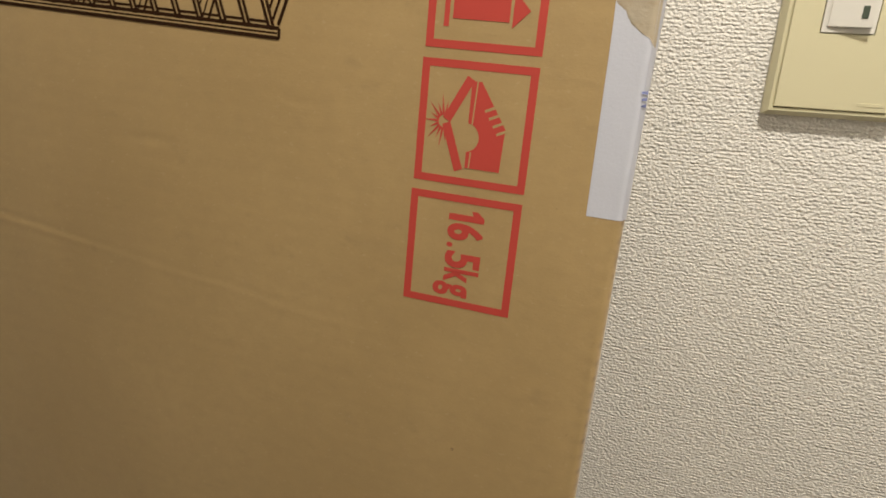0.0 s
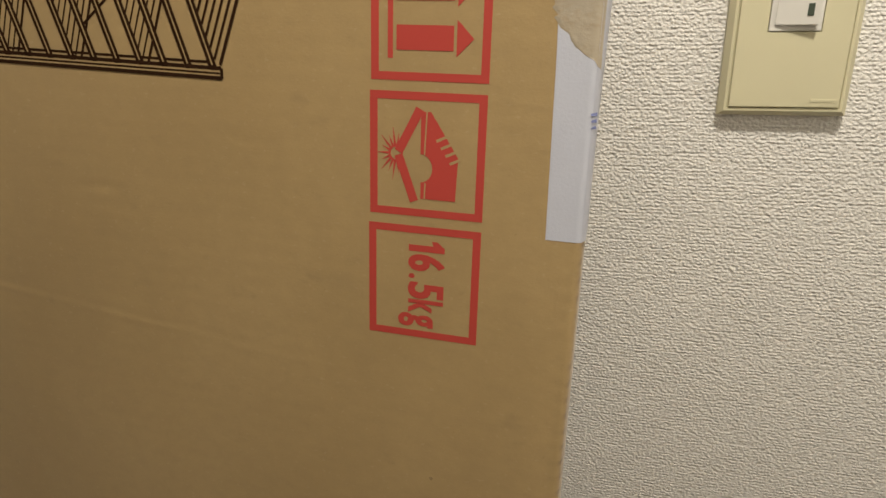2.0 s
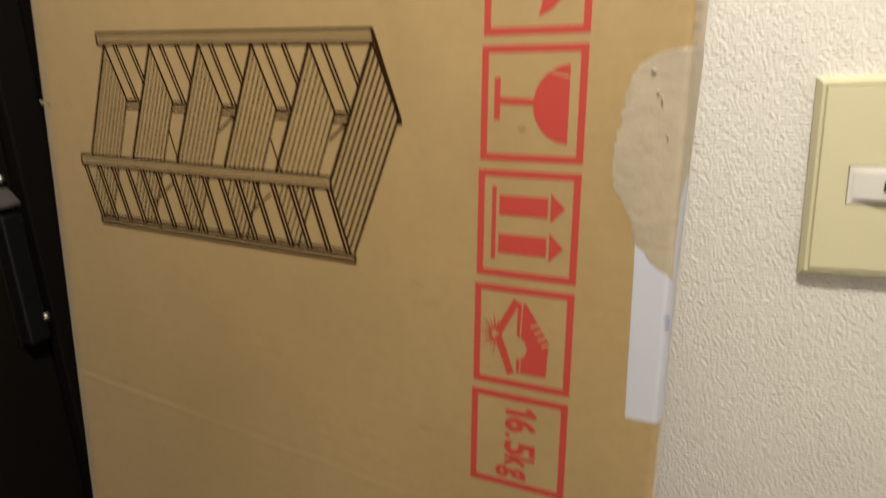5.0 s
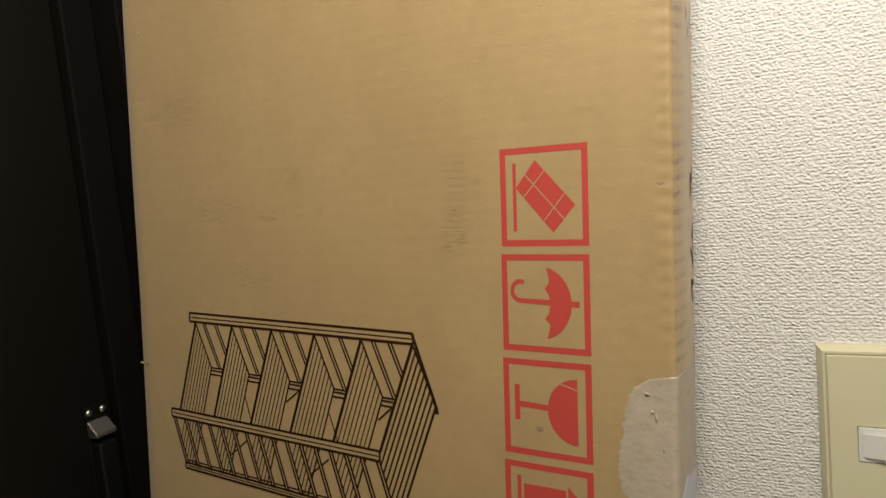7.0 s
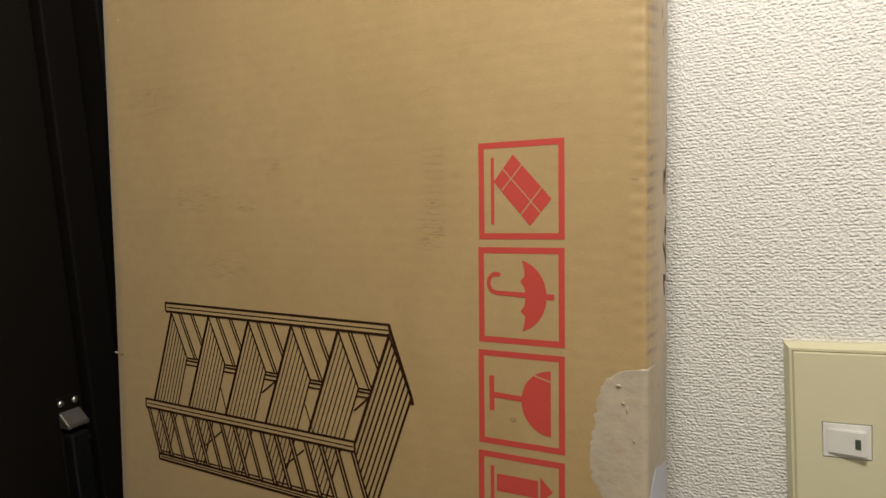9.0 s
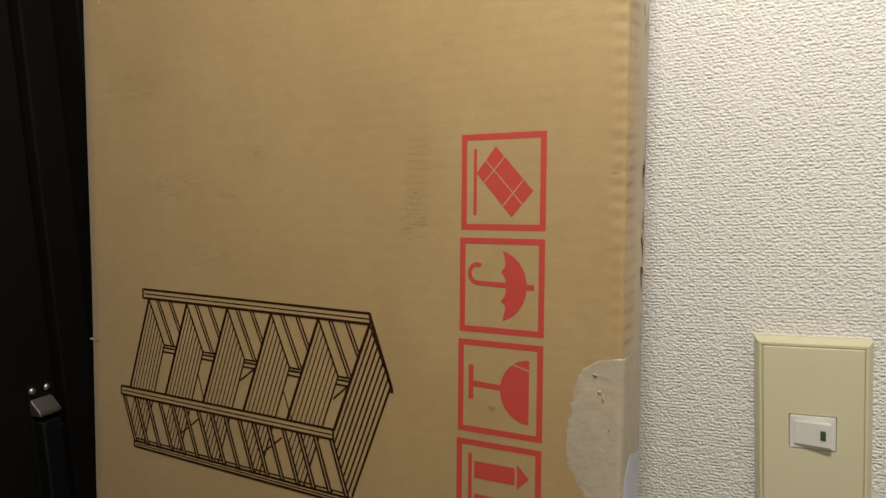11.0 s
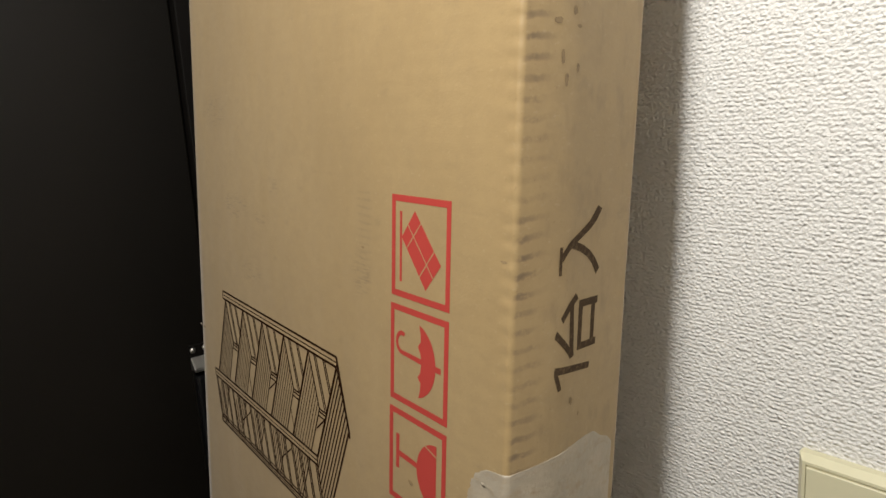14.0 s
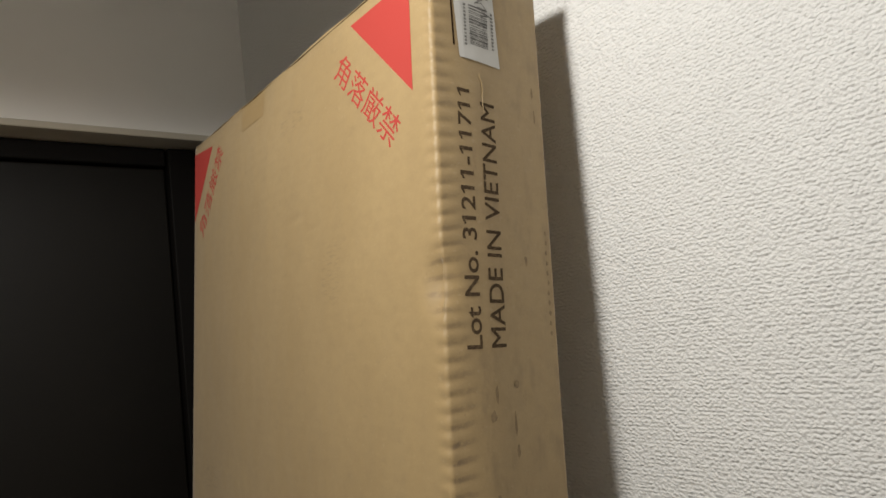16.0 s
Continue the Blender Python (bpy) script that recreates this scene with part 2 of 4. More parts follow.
DARK_FRAME = plain_material("dark_door_frame", (0.0058, 0.0048, 0.0040), 0.68, spread=0.2, scale=12, spec=0.07)
STEEL = plain_material("brushed_steel", (0.55, 0.53, 0.48), 0.40, 1.0, scale=80)
STEEL_POLISHED = plain_material("polished_steel", (0.036, 0.034, 0.024), 0.2, 1.0, scale=80, bump=0.02)
BLACK_METAL = plain_material("black_painted_metal", (0.006, 0.006, 0.0065), 0.28, 0.0, scale=60, spec=0.4)
PAINTED_WOOD = plain_material("cream_painted_trim", (0.50, 0.45, 0.36), 0.55, spread=0.06, scale=14)
TRANSOM_PAINT = plain_material("off_white_paint", (0.86, 0.83, 0.78), 0.6, spread=0.05, scale=8, bump=0.1)
FLOOR_VINYL = plain_material("wood_floor", (0.27, 0.19, 0.115), 0.45, spread=0.25, scale=6)
CEILING_PAPER = plain_material("white_ceiling_paper", (0.88, 0.87, 0.84), 0.8, spread=0.04, scale=30, bump=0.4)


# ---- mesh helpers ----
def part(name, bm, material, parent=None, label="", smooth=False):
    me = bpy.data.meshes.new(name)
    bm.normal_update()
    bm.to_mesh(me)
    bm.free()
    me.materials.append(material)
    if smooth:
        for p in me.polygons:
            p.use_smooth = True
    ob = new(name, me)
    ob.parent = parent
    if label:
        tagged(ob, label)
    return ob


def slab(lo, hi, bevel=0.0, segments=2):
    bm = bmesh.new()
    size = [b - a for a, b in zip(lo, hi)]
    mid = [(a + b) / 2 for a, b in zip(lo, hi)]
    bmesh.ops.create_cube(bm, size=1.0, matrix=Matrix.Translation(mid) @ Matrix.Diagonal((*size, 1)))
    if bevel:
        bmesh.ops.bevel(bm, geom=bm.edges[:], offset=bevel, segments=segments, affect="EDGES", profile=0.5)
    return bm


def rod(a, b, radius, sides=20):
    bm = bmesh.new()
    a, b = Vector(a), Vector(b)
    q = (b - a).to_track_quat("Z", "Y").to_matrix().to_4x4()
    bmesh.ops.create_cone(bm, cap_ends=True, segments=sides, radius1=radius, radius2=radius, depth=(b - a).length,
                          matrix=Matrix.Translation((a + b) / 2) @ q)
    bmesh.ops.bevel(bm, geom=[e for e in bm.edges if len(e.link_faces) == 2 and e.calc_face_angle() > 1.0],
                    offset=radius * 0.25, segments=2, affect="EDGES")
    return bm


# ---- the entrance: walls, door wall, floor and ceiling ----
WALL_Y = 0.009      # face of the wall with the switch
DOOR_X = -0.572     # face of the wall with the front door
LINTEL_Z = 1.836
FLOOR_TO_CEILING = 2.15


def structure(name, bm, material, label):
    return tagged(part(name, bm, material), label, kind="structure")


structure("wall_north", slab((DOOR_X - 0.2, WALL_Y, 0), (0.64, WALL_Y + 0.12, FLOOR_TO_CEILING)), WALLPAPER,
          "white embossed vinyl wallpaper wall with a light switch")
structure("wall_west_upper", slab((DOOR_X - 0.2, -0.92, LINTEL_Z), (DOOR_X, WALL_Y, FLOOR_TO_CEILING)), TRANSOM_PAINT,
          "smooth off-white painted panel above the front door")
structure("wall_west_lower", slab((DOOR_X - 0.2, -0.92, 0), (DOOR_X, -0.905, LINTEL_Z)), WALLPAPER_BOUNCE,
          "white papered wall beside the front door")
# unseen; toned down so it sends less fill onto the carton's front
structure("wall_south_dimmed", slab((DOOR_X - 0.2, -1.04, 0), (0.64, -0.92, FLOOR_TO_CEILING)), WALLPAPER_LOW_BOUNCE,
          "unseen papered wall, toned darker to return less light")
# unseen; added this close so its white lights the carton's side
structure("wall_east_bounce", slab((0.64, -1.04, 0), (0.76, WALL_Y + 0.12, FLOOR_TO_CEILING)), WALLPAPER_BOUNCE,
          "unseen white papered wall, set close to bounce light")
# unseen; its dark brown keeps the light coming from below low
structure("floor", slab((DOOR_X - 0.2, -1.04, -0.1), (0.76, WALL_Y + 0.12, 0)), FLOOR_VINYL, "unseen brown floor, toned dark to bounce little light")
# unseen; low and white, to brighten the panel above the door
structure("ceiling", slab((DOOR_X - 0.2, -1.04, FLOOR_TO_CEILING), (0.76, WALL_Y + 0.12, FLOOR_TO_CEILING + 0.1)), CEILING_PAPER,
          "unseen white papered ceiling, set low to bounce light")
structure("trim_lintel", slab((DOOR_X - 0.062, -0.904, LINTEL_Z - 0.004), (DOOR_X + 0.002, WALL_Y - 0.001, LINTEL_Z + 0.004), 0.0015),
          PAINTED_WOOD, "cream painted reveal under the door lintel")

# front door: leaf, frame, guard and knob on the west wall
DOOR_FACE = DOOR_X - 0.040
door = tagged(new("door_1"), "dark brown steel front door with a door guard, closed", kind="structure")
part("leaf", slab((DOOR_FACE - 0.04, -0.878, 0.01), (DOOR_FACE, -0.087, LINTEL_Z - 0.03), 0.002), DARK_DOOR, door)
door_frame = tagged(new("door_frame"), "near-black metal frame round the front door", kind="structure")
part("jamb", slab((DOOR_FACE - 0.05, -0.085, 0), (DOOR_FACE + 0.010, -0.052, LINTEL_Z - 0.006), 0.002), DARK_FRAME, door_frame)
part("jamb_return", slab((DOOR_FACE - 0.05, -0.050, 0), (DOOR_X + 0.001, WALL_Y - 0.001, LINTEL_Z - 0.006), 0.002), DARK_FRAME, door_frame)
part("jamb", slab((DOOR_FACE - 0.05, -0.904, 0), (DOOR_FACE + 0.010, -0.880, LINTEL_Z - 0.006), 0.002), DARK_FRAME, door_frame)
part("head", slab((DOOR_FACE - 0.05, -0.878, LINTEL_Z - 0.028), (DOOR_FACE + 0.006, -0.087, LINTEL_Z - 0.006), 0.002), DARK_FRAME, door_frame)


def dome(x, y, z, r):
    """A domed screw head on the leaf."""
    bm = bmesh.new()
    bmesh.ops.create_uvsphere(bm, u_segments=20, v_segments=12, radius=r)
    for v in bm.verts:
        v.co = (x + max(0.0, v.co.x) * 0.75, y + v.co.y, z + v.co.z)
    return bm


def door_guard():
    """A door guard: a capped black arm with bright screws, screwed to the leaf."""
    g = tagged(new("door_guard"), "black door guard with a steel cap and bright screws")
    g.parent = door
    x = DOOR_FACE
    y0, y1, top, low = -0.1145, -0.0955, 1.197, 1.060
    part("back_plate", slab((x, y0 - 0.001, low - 0.004), (x + 0.003, y1 + 0.001, top + 0.014), 0.001), DARK_DOOR, g)
    part("arm", slab((x + 0.004, y0, low), (x + 0.018, y1, top - 0.020), 0.003, 3), BLACK_METAL, g)
    profile = [(0.003, top), (0.005, top), (0.017, top - 0.011), (0.017, top - 0.015), (0.003, top - 0.015)]
    bm = bmesh.new()
    ends = [[bm.verts.new((x + px, y, pz)) for px, pz in profile] for y in (y0 - 0.001, y1 + 0.001)]
    bm.faces.new(ends[0])
    bm.faces.new(ends[1][::-1])
    for i in range(5):
        bm.faces.new((ends[0][(i + 1) % 5], ends[0][i], ends[1][i], ends[1][(i + 1) % 5]))
    bmesh.ops.recalc_face_normals(bm, faces=bm.faces[:])
    bmesh.ops.bevel(bm, geom=bm.edges[:], offset=0.0010, segments=2, affect="EDGES")
    part("cap", bm, STEEL, g, "sloping satin steel end cap")
    for y in (y0 + 0.003, y1 - 0.002):
        part("screw", dome(x + 0.003, y, top + 0.008, 0.0034), STEEL, g, "bright screw head", smooth=True)
    part("screw", dome(x + 0.016, y1 - 0.002, top - 0.029, 0.0034), BLACK_METAL, g, "black glossy screw head", smooth=True)
    part("screw", dome(x + 0.018, y1 - 0.001, low + 0.021, 0.0034), STEEL, g, "bright screw head", smooth=True)


def door_knob():
    """The knob under the guard, on a round rose."""
    g = tagged(new("door_knob"), "dark polished metal door knob on a flared rose")
    g.parent = door
    x, y, z = DOOR_FACE, -0.129, 0.858
    def turned(profile):
        bm = bmesh.new()
        rings = [[bm.verts.new((x + h, y + r * math.cos(k * math.pi / 20), z + r * math.sin(k * math.pi / 20))) for k in range(40)] for h, r in profile]
        for a, b in zip(rings, rings[1:]):
            for k in range(40):
                bm.faces.new((a[k], a[(k + 1) % 40], b[(k + 1) % 40], b[k]))
        bm.faces.new(rings[-1])
        bmesh.ops.recalc_face_normals(bm, faces=bm.faces[:])
        return bm
    part("rose", turned([(0.0, 0.0275), (0.004, 0.0270), (0.0065, 0.0250), (0.0135, 0.0190)]), STEEL_POLISHED, g, "dark polished flared rose", smooth=True)
    part("knob", turned([(0.0137, 0.0165), (0.018, 0.0180), (0.030, 0.0175), (0.052, 0.0195), (0.060, 0.0180), (0.062, 0.0140)]), STEEL_POLISHED, g, "dark polished knob", smooth=True)


door_guard()
door_knob()


# ---- light switch ----
def light_switch():
    s = tagged(new("light_switch"), "cream plastic switch plate with one white rocker", "light switch")
    s.location = (0.035, WALL_Y, 1.1987)
    f = -WALL_Y                      # front of the bezel, from the wall
    w, h = 0.0349, 0.0613
    bm = bmesh.new()
    rings = []
    for (a, b, y) in ((w, h, 0.0), (w, h, f + 0.004), (w - 0.003, h - 0.003, f), (w - 0.0046, h - 0.0046, f), (w - 0.0050, h - 0.0050, f + 0.0012)):
        rings.append([bm.verts.new((sx * a, y, sz * b)) for sx, sz in ((-1, -1), (1, -1), (1, 1), (-1, 1))])
    for r0, r1 in zip(rings, rings[1:]):
        for i in range(4):
            bm.faces.new((r0[i], r0[(i + 1) % 4], r1[(i + 1) % 4], r1[i]))
    bm.faces.new(rings[-1])
    bmesh.ops.bevel(bm, geom=[e for e in bm.edges if len(e.link_faces) == 2 and e.calc_face_angle() > 0.5], offset=0.0005, segments=2, affect="EDGES")
    part("bezel", bm, CREAM, s)
    # cover with the opening for the rocker module
    rx0, rx1, rz0, rz1 = -0.0141, 0.0141, -0.0142, 0.0098
    a, b = w - 0.0054, h - 0.0054
    y0, y1 = f + 0.0012, f - 0.0012
    bm = bmesh.new()
    outer = [(-a, -b), (a, -b), (a, b), (-a, b)]
    inner = [(rx0, rz0), (rx1, rz0), (rx1, rz1), (rx0, rz1)]
    lay = []
    for y, pts in ((y0, outer), (y1 + 0.0004, outer), (y1, [(p[0] * 0.988, p[1] * 0.993) for p in outer]), (y1, inner), (y0, inner)):
        lay.append([bm.verts.new((p[0], y, p[1])) for p in pts])
    for r0, r1 in zip(lay, lay[1:]):
        for i in range(4):
            bm.faces.new((r0[i], r0[(i + 1) % 4], r1[(i + 1) % 4], r1[i]))
    part("cover", bm, CREAM, s)
    e = 0.0006
    part("rocker_frame", slab((rx0 + e, y1 - 0.0006, rz0 + e), (rx1 - e, y0 + 0.001, rz1 - e), 0.0004), SWITCH_WHITE, s, "white switch module frame")
    bm = bmesh.new()
    px0, px1, pz0, pz1 = -0.0112, 0.0106, -0.0106, 0.0060
    yf, yl, yr = y1 - 0.0005, y1 - 0.0016, y1 - 0.0056
    vs = [bm.verts.new(c) for c in ((px0, yf, pz0), (px1, yf, pz0), (px1, yf, pz1), (px0, yf, pz1),
                                    (px0, yl, pz0), (px1, yr, pz0), (px1, yr, pz1), (px0, yl, pz1))]
    for q in ((0, 1, 5, 4), (1, 2, 6, 5), (2, 3, 7, 6), (3, 0, 4, 7), (4, 5, 6, 7), (3, 2, 1, 0)):
        bm.faces.new([vs[i] for i in q])
    bmesh.ops.bevel(bm, geom=bm.edges[:], offset=0.0006, segments=2, affect="EDGES")
    rocker = part("rocker", bm, SWITCH_WHITE, s, "white rocker pressed at one end")
    bm = slab((-0.0016, -0.0004, -0.0033), (0.0016, 0.0004, 0.0033), 0.0003)
    lens = part("indicator", bm, LAMP_GREEN, rocker, "small dark green indicator window")
    lens.matrix_local = Matrix.Translation((0.0058, y1 - 0.00485, -0.0022)) @ Matrix.Rotation(math.atan2(-0.004, 0.0218), 4, "Z")
    part("maker_mark", slab((0.0140, y1 - 0.00035, -b + 0.0030), (0.0272, y1 + 0.0002, -b + 0.0048), 0.0001), CREAM, s, "faint raised bar")


light_switch()

# ---- the cardboard box ----
CORNER = 0.0034
SWELL = 0.0046
SLANT = 0.062        # the crushed side leans in towards the back
BOX_POSE = pose(-0.1528, -0.1353, 1.4041, -4.25, 1.879, -1.69) @ Matrix.Translation((0, 0, BOX_LOW))
box = tagged(new("cardboard_box"), "tall brown corrugated flat-pack carton leaning in an entrance corner", "cardboard box")
box.matrix_world = BOX_POSE


def smooth_step(a, b, t):
    t = max(0.0, min(1.0, (t - a) / (b - a)))
    return t * t * (3 - 2 * t)


def swell(w, v):
    """How far the slack side sheet bellies out, w behind the front: fullest a third of the way back, less towards both ends."""
    t = (w - CORNER) / 0.028
    if t <= 0:
        return 0.0
    lift = t * (2 - t) if t < 1 else max(0.0, 1 - (t - 1) * 0.028 / (BOX_D - CORNER - 0.028))
    return SWELL * lift * (0.20 + 0.80 * smooth_step(-0.27, -0.07, v)) * (1 - 0.55 * smooth_step(0.05, 0.34, v))


def wrap(s, v, off=0.0):
    """A point of the carton's skin: s runs right along the front, round the right edge and back along the side; v is the height."""
    a = BOX_R - CORNER
    quarter = CORNER * math.pi / 2
    if s <= a:
        return Vector((s, -off, v - BOX_LOW))
    if s <= a + quarter:
        q = (s - a) / CORNER
        return Vector((a + (CORNER + off) * math.sin(q), CORNER - (CORNER + off) * math.cos(q), v - BOX_LOW))
    w = CORNER + s - a - quarter
    flat = w
    for _ in range(4):
        w = flat - swell(w, v) / 1.05
    return Vector((BOX_R + off - SLANT * (w - CORNER) + swell(w, v), w, v - BOX_LOW))


def side_s(w):
    return BOX_R - CORNER + CORNER * math.pi / 2 + w - CORNER


def dent(s, v):
    """How far the worn skin lies under the flat sheet: crushed flutes along the right edge, knocks and creases."""
    edge = side_s(0.0) - 0.002
    d = 0.0
    near = math.exp(-((s - edge - 0.006) / 0.0085) ** 2)
    bare = 1.0 - smooth_step(-0.100, -0.116, v) * (1 - smooth_step(-0.290, -0.305, v))
    patchy = 0.35 + 0.65 * smooth_step(-0.25, 0.35, noise.noise((0.3, v * 14, 2.0)))
    tick = 0.5 + 0.5 * math.sin(2 * math.pi * (v / 0.0083 + 0.25 * noise.noise((s * 40, v * 30, 5.0))))
    d += (0.00032 + 0.00040 * smooth_step(0.02, 0.20, v)) * near * bare * (0.4 * patchy + 0.6 * smooth_step(0.02, 0.2, v)) * tick ** 2
    d += 0.0012 * math.exp(-((s - edge) / 0.007) ** 2) * bare * smooth_step(-0.1, 0.6, noise.noise((7.0, v * 9, 1.0)))
    front = math.exp(-((s - edge + 0.0008) / 0.0042) ** 2)
    d += 0.00055 * (0.25 + 0.75 * smooth_step(-0.35, 0.0, v)) * front * bare * (0.3 + 0.7 * patchy) * tick
    d += 0.0058 * math.exp(-((s - edge + 0.002) / 0.010) ** 2 - ((v - 0.192) / 0.014) ** 2)
    if s < 0.085:
        line = -0.3452 - 0.088 * (s + 0.326) - 0.0022 * noise.noise((s * 25, 0, 0))
        fade = (1.0 - smooth_step(-0.10, 0.0, s)) * (0.55 + 0.75 * (1.0 - smooth_step(-0.29, -0.17, s)))
        x = (v - line) / 0.0017
        d += fade * (0.00019 * math.exp(-((x - 1.2) ** 2)) - 0.00019 * math.exp(-((x + 0.8) ** 2)))
    for pu, pv, size, deep in ((-0.150, -0.290, 0.004, 0.0007), (-0.060, -0.262, 0.003, 0.0006), (-0.080, 0.255, 0.005, 0.0009), (-0.055, 0.243, 0.003, 0.0006),
                               (-0.3037, 0.1171, 0.003, 0.0010), (-0.295, 0.046, 0.004, 0.0006), (-0.200, 0.140, 0.006, 0.0005), (-0.010, 0.215, 0.006, 0.0005), (0.020, -0.420, 0.005, 0.0006)):
        d += deep * math.exp(-((s - pu) / size) ** 2 - ((v - pv) / (size * 0.7)) ** 2)
    rim = smooth_step(BOX_TOP - 0.012, BOX_TOP, v)
    d += rim * (0.0007 + 0.0010 * noise.noise((s * 22, 3.0, 0.0)))
    if v > 0.30 and s < 0.09:
        fold = 0.5 + 0.5 * noise.noise((s * 34, v * 90, 12.0))
        d += 0.0006 * smooth_step(0.335, 0.365, v) * fold * smooth_step(0.0, 0.5, noise.noise((s * 9, 6.0, 2.0)) + 0.25)
    return d


def carton_body():
    bm = bmesh.new()
    a = BOX_R - CORNER
    quarter = CORNER * math.pi / 2
    ss = [BOX_L + CORNER + (a - 0.03 - BOX_L - CORNER) * i / 44 for i in range(45)]
    ss += [a - 0.03 + 0.03 * (i + 1) / 24 for i in range(24)]
    ss += [a + quarter * (i + 1) / 6 for i in range(6)]
    back_s = side_s(BOX_D - 0.0018)
    start = a + quarter
    ss += [start + (back_s - start) * (i + 1) / 34 for i in range(34)]
    vs = [BOX_LOW, -1.2, -0.9, -0.7, -0.6]
    v = -0.55
    while v < BOX_TOP - 0.0005:
        vs.append(v)
        v += 0.0013
    vs.append(BOX_TOP)
    rows = []
    for v in vs:
        row = []
        fine = v > -0.56
        for s in ss:
            row.append(bm.verts.new(wrap(s, v, -dent(s, v) if fine else 0.0)))
        z = v - BOX_LOW
        wob = 0.0006 * noise.noise((v * 9, 4.0, 4.0)) if fine else 0.0
        bow = 0.0034 * smooth_step(-0.15, 0.1, v)
        for c in ((BOX_R - 0.0051 + wob, BOX_D - 0.0004, z), (BOX_R - 0.0066, BOX_D + 0.0006, z), (BOX_L + 0.004, BOX_D, z), (BOX_L, BOX_D - 0.004, z),
                  (BOX_L + wob - bow, CORNER, z), (BOX_L + 0.0016 + wob - bow, 0.0016, z)):
            row.append(bm.verts.new(c))
        rows.append(row)
    n = len(rows[0])
    for r0, r1 in zip(rows, rows[1:]):
        for i in range(n):
            bm.faces.new((r0[i], r0[(i + 1) % n], r1[(i + 1) % n], r1[i]))
    bm.faces.new(rows[0][::-1])
    bm.faces.new(rows[-1])
    return part("carton", bm, KRAFT, box, "brown corrugated carton with worn edges", smooth=True)


carton_body()


def front_flap():
    """The edge of the closed top flap, lying on the end of the carton, a little raised and split."""
    bm = bmesh.new()
    lo, hi = [], []
    steps = 60
    for i in range(steps + 1):
        u = BOX_L + 0.004 + (BOX_R - BOX_L - 0.008) * i / steps
        lift = 0.0014 + 0.0024 * max(0, noise.noise((u * 13, 8.0, 0.0))) + 0.0008 * noise.noise((u * 60, 2.0, 0.0))
        z = BOX_TOP - BOX_LOW
        lo.append((u, 0.0003 + 0.0004 * noise.noise((u * 30, 1, 1)), z))
        hi.append((u, 0.0010, z + lift))
    q = [[bm.verts.new(p) for p in row] for row in (lo, hi)]
    # rear edge lifted out of view, to raise the carton's shadow on the wall
    q.append([bm.verts.new((p[0], BOX_D - 0.003, p[2] + 0.009)) for p in hi])
    q.append([bm.verts.new((p[0], BOX_D - 0.003, p[2])) for p in lo])
    for r0, r1 in zip(q, q[1:]):
        for i in range(steps):
            bm.faces.new((r0[i], r0[i + 1], r1[i + 1], r1[i]))
    for i in (0, steps):
        bm.faces.new([r[i] for r in q])
    part("top_flap", bm, KRAFT, box, "closed top flap with a split edge")


front_flap()

# ---- print on the carton ----
INK = 0.00014


def front_polys(polys, off=INK):
    """Flat shapes on the front: each a list of (u, v)."""
    bm = bmesh.new()
    for k, poly in enumerate(polys):
        f = bm.faces.new([bm.verts.new((u, v, off + 0.000008 * (k % 9))) for u, v in poly])
        f.normal_update()
        if f.normal.z < 0:
            f.normal_flip()
    bmesh.ops.triangulate(bm, faces=bm.faces[:], ngon_method="EAR_CLIP")
    for _ in range(4):
        edges = [e for e in bm.edges if e.calc_length() > 0.006]
        if not edges:
            break
        bmesh.ops.subdivide_edges(bm, edges=edges, cuts=1)
        bmesh.ops.triangulate(bm, faces=[f for f in bm.faces if len(f.verts) > 3])
    for v in bm.verts:
        v.co = wrap(v.co.x, v.co.y, v.co.z)
    return bm


def bar(p, q, width):
    """A straight stroke from p to q as a four-cornered shape."""
    d = Vector((q[0] - p[0], q[1] - p[1]))
    n = Vector((-d.y, d.x)).normalized() * width / 2
    return [(p[0] + n.x, p[1] + n.y), (q[0] + n.x, q[1] + n.y), (q[0] - n.x, q[1] - n.y), (p[0] - n.x, p[1] - n.y)]


def arc(cx, cy, r, a0, a1, steps, ry=None):
    ry = ry or r
    return [(cx + r * math.cos(radians(a0 + (a1 - a0) * i / steps)), cy + ry * math.sin(radians(a0 + (a1 - a0) * i / steps))) for i in range(steps + 1)]


SIGN_W, SIGN_H, SIGN_STEP = 0.0505, 0.0543, 0.0588


def sign(index):
    """Turns sign coordinates (0..1 to the right, 0..1 down) into front coordinates."""
    lean = -0.0006 * index

    def place(a, b):
        return (lean + a * (SIGN_W + 0.00045 * index), -index * SIGN_STEP - b * SIGN_H)
    return place


def sign_frame(index):
    p = sign(index)
    t, s = 0.068, 0.063
    return [[p(0, 0), p(1, 0), p(1, s), p(0, s)], [p(0, 1 - s), p(1, 1 - s), p(1, 1), p(0, 1)],
            [p(0, s), p(t, s), p(t, 1 - s), p(0, 1 - s)], [p(1 - t, s), p(1, s), p(1, 1 - s), p(1 - t, 1 - s)]]


def add_sign(index, red, gaps, label):
    p = sign(index)
    polys = sign_frame(index) + [[p(*c) for c in poly] for poly in red]
    care_sign = part("care_sign", front_polys(polys), RED_INK, box, label)
    if gaps:
        part("unprinted_line", front_polys([[p(*c) for c in poly] for poly in gaps], INK + 0.0001), KRAFT, care_sign)


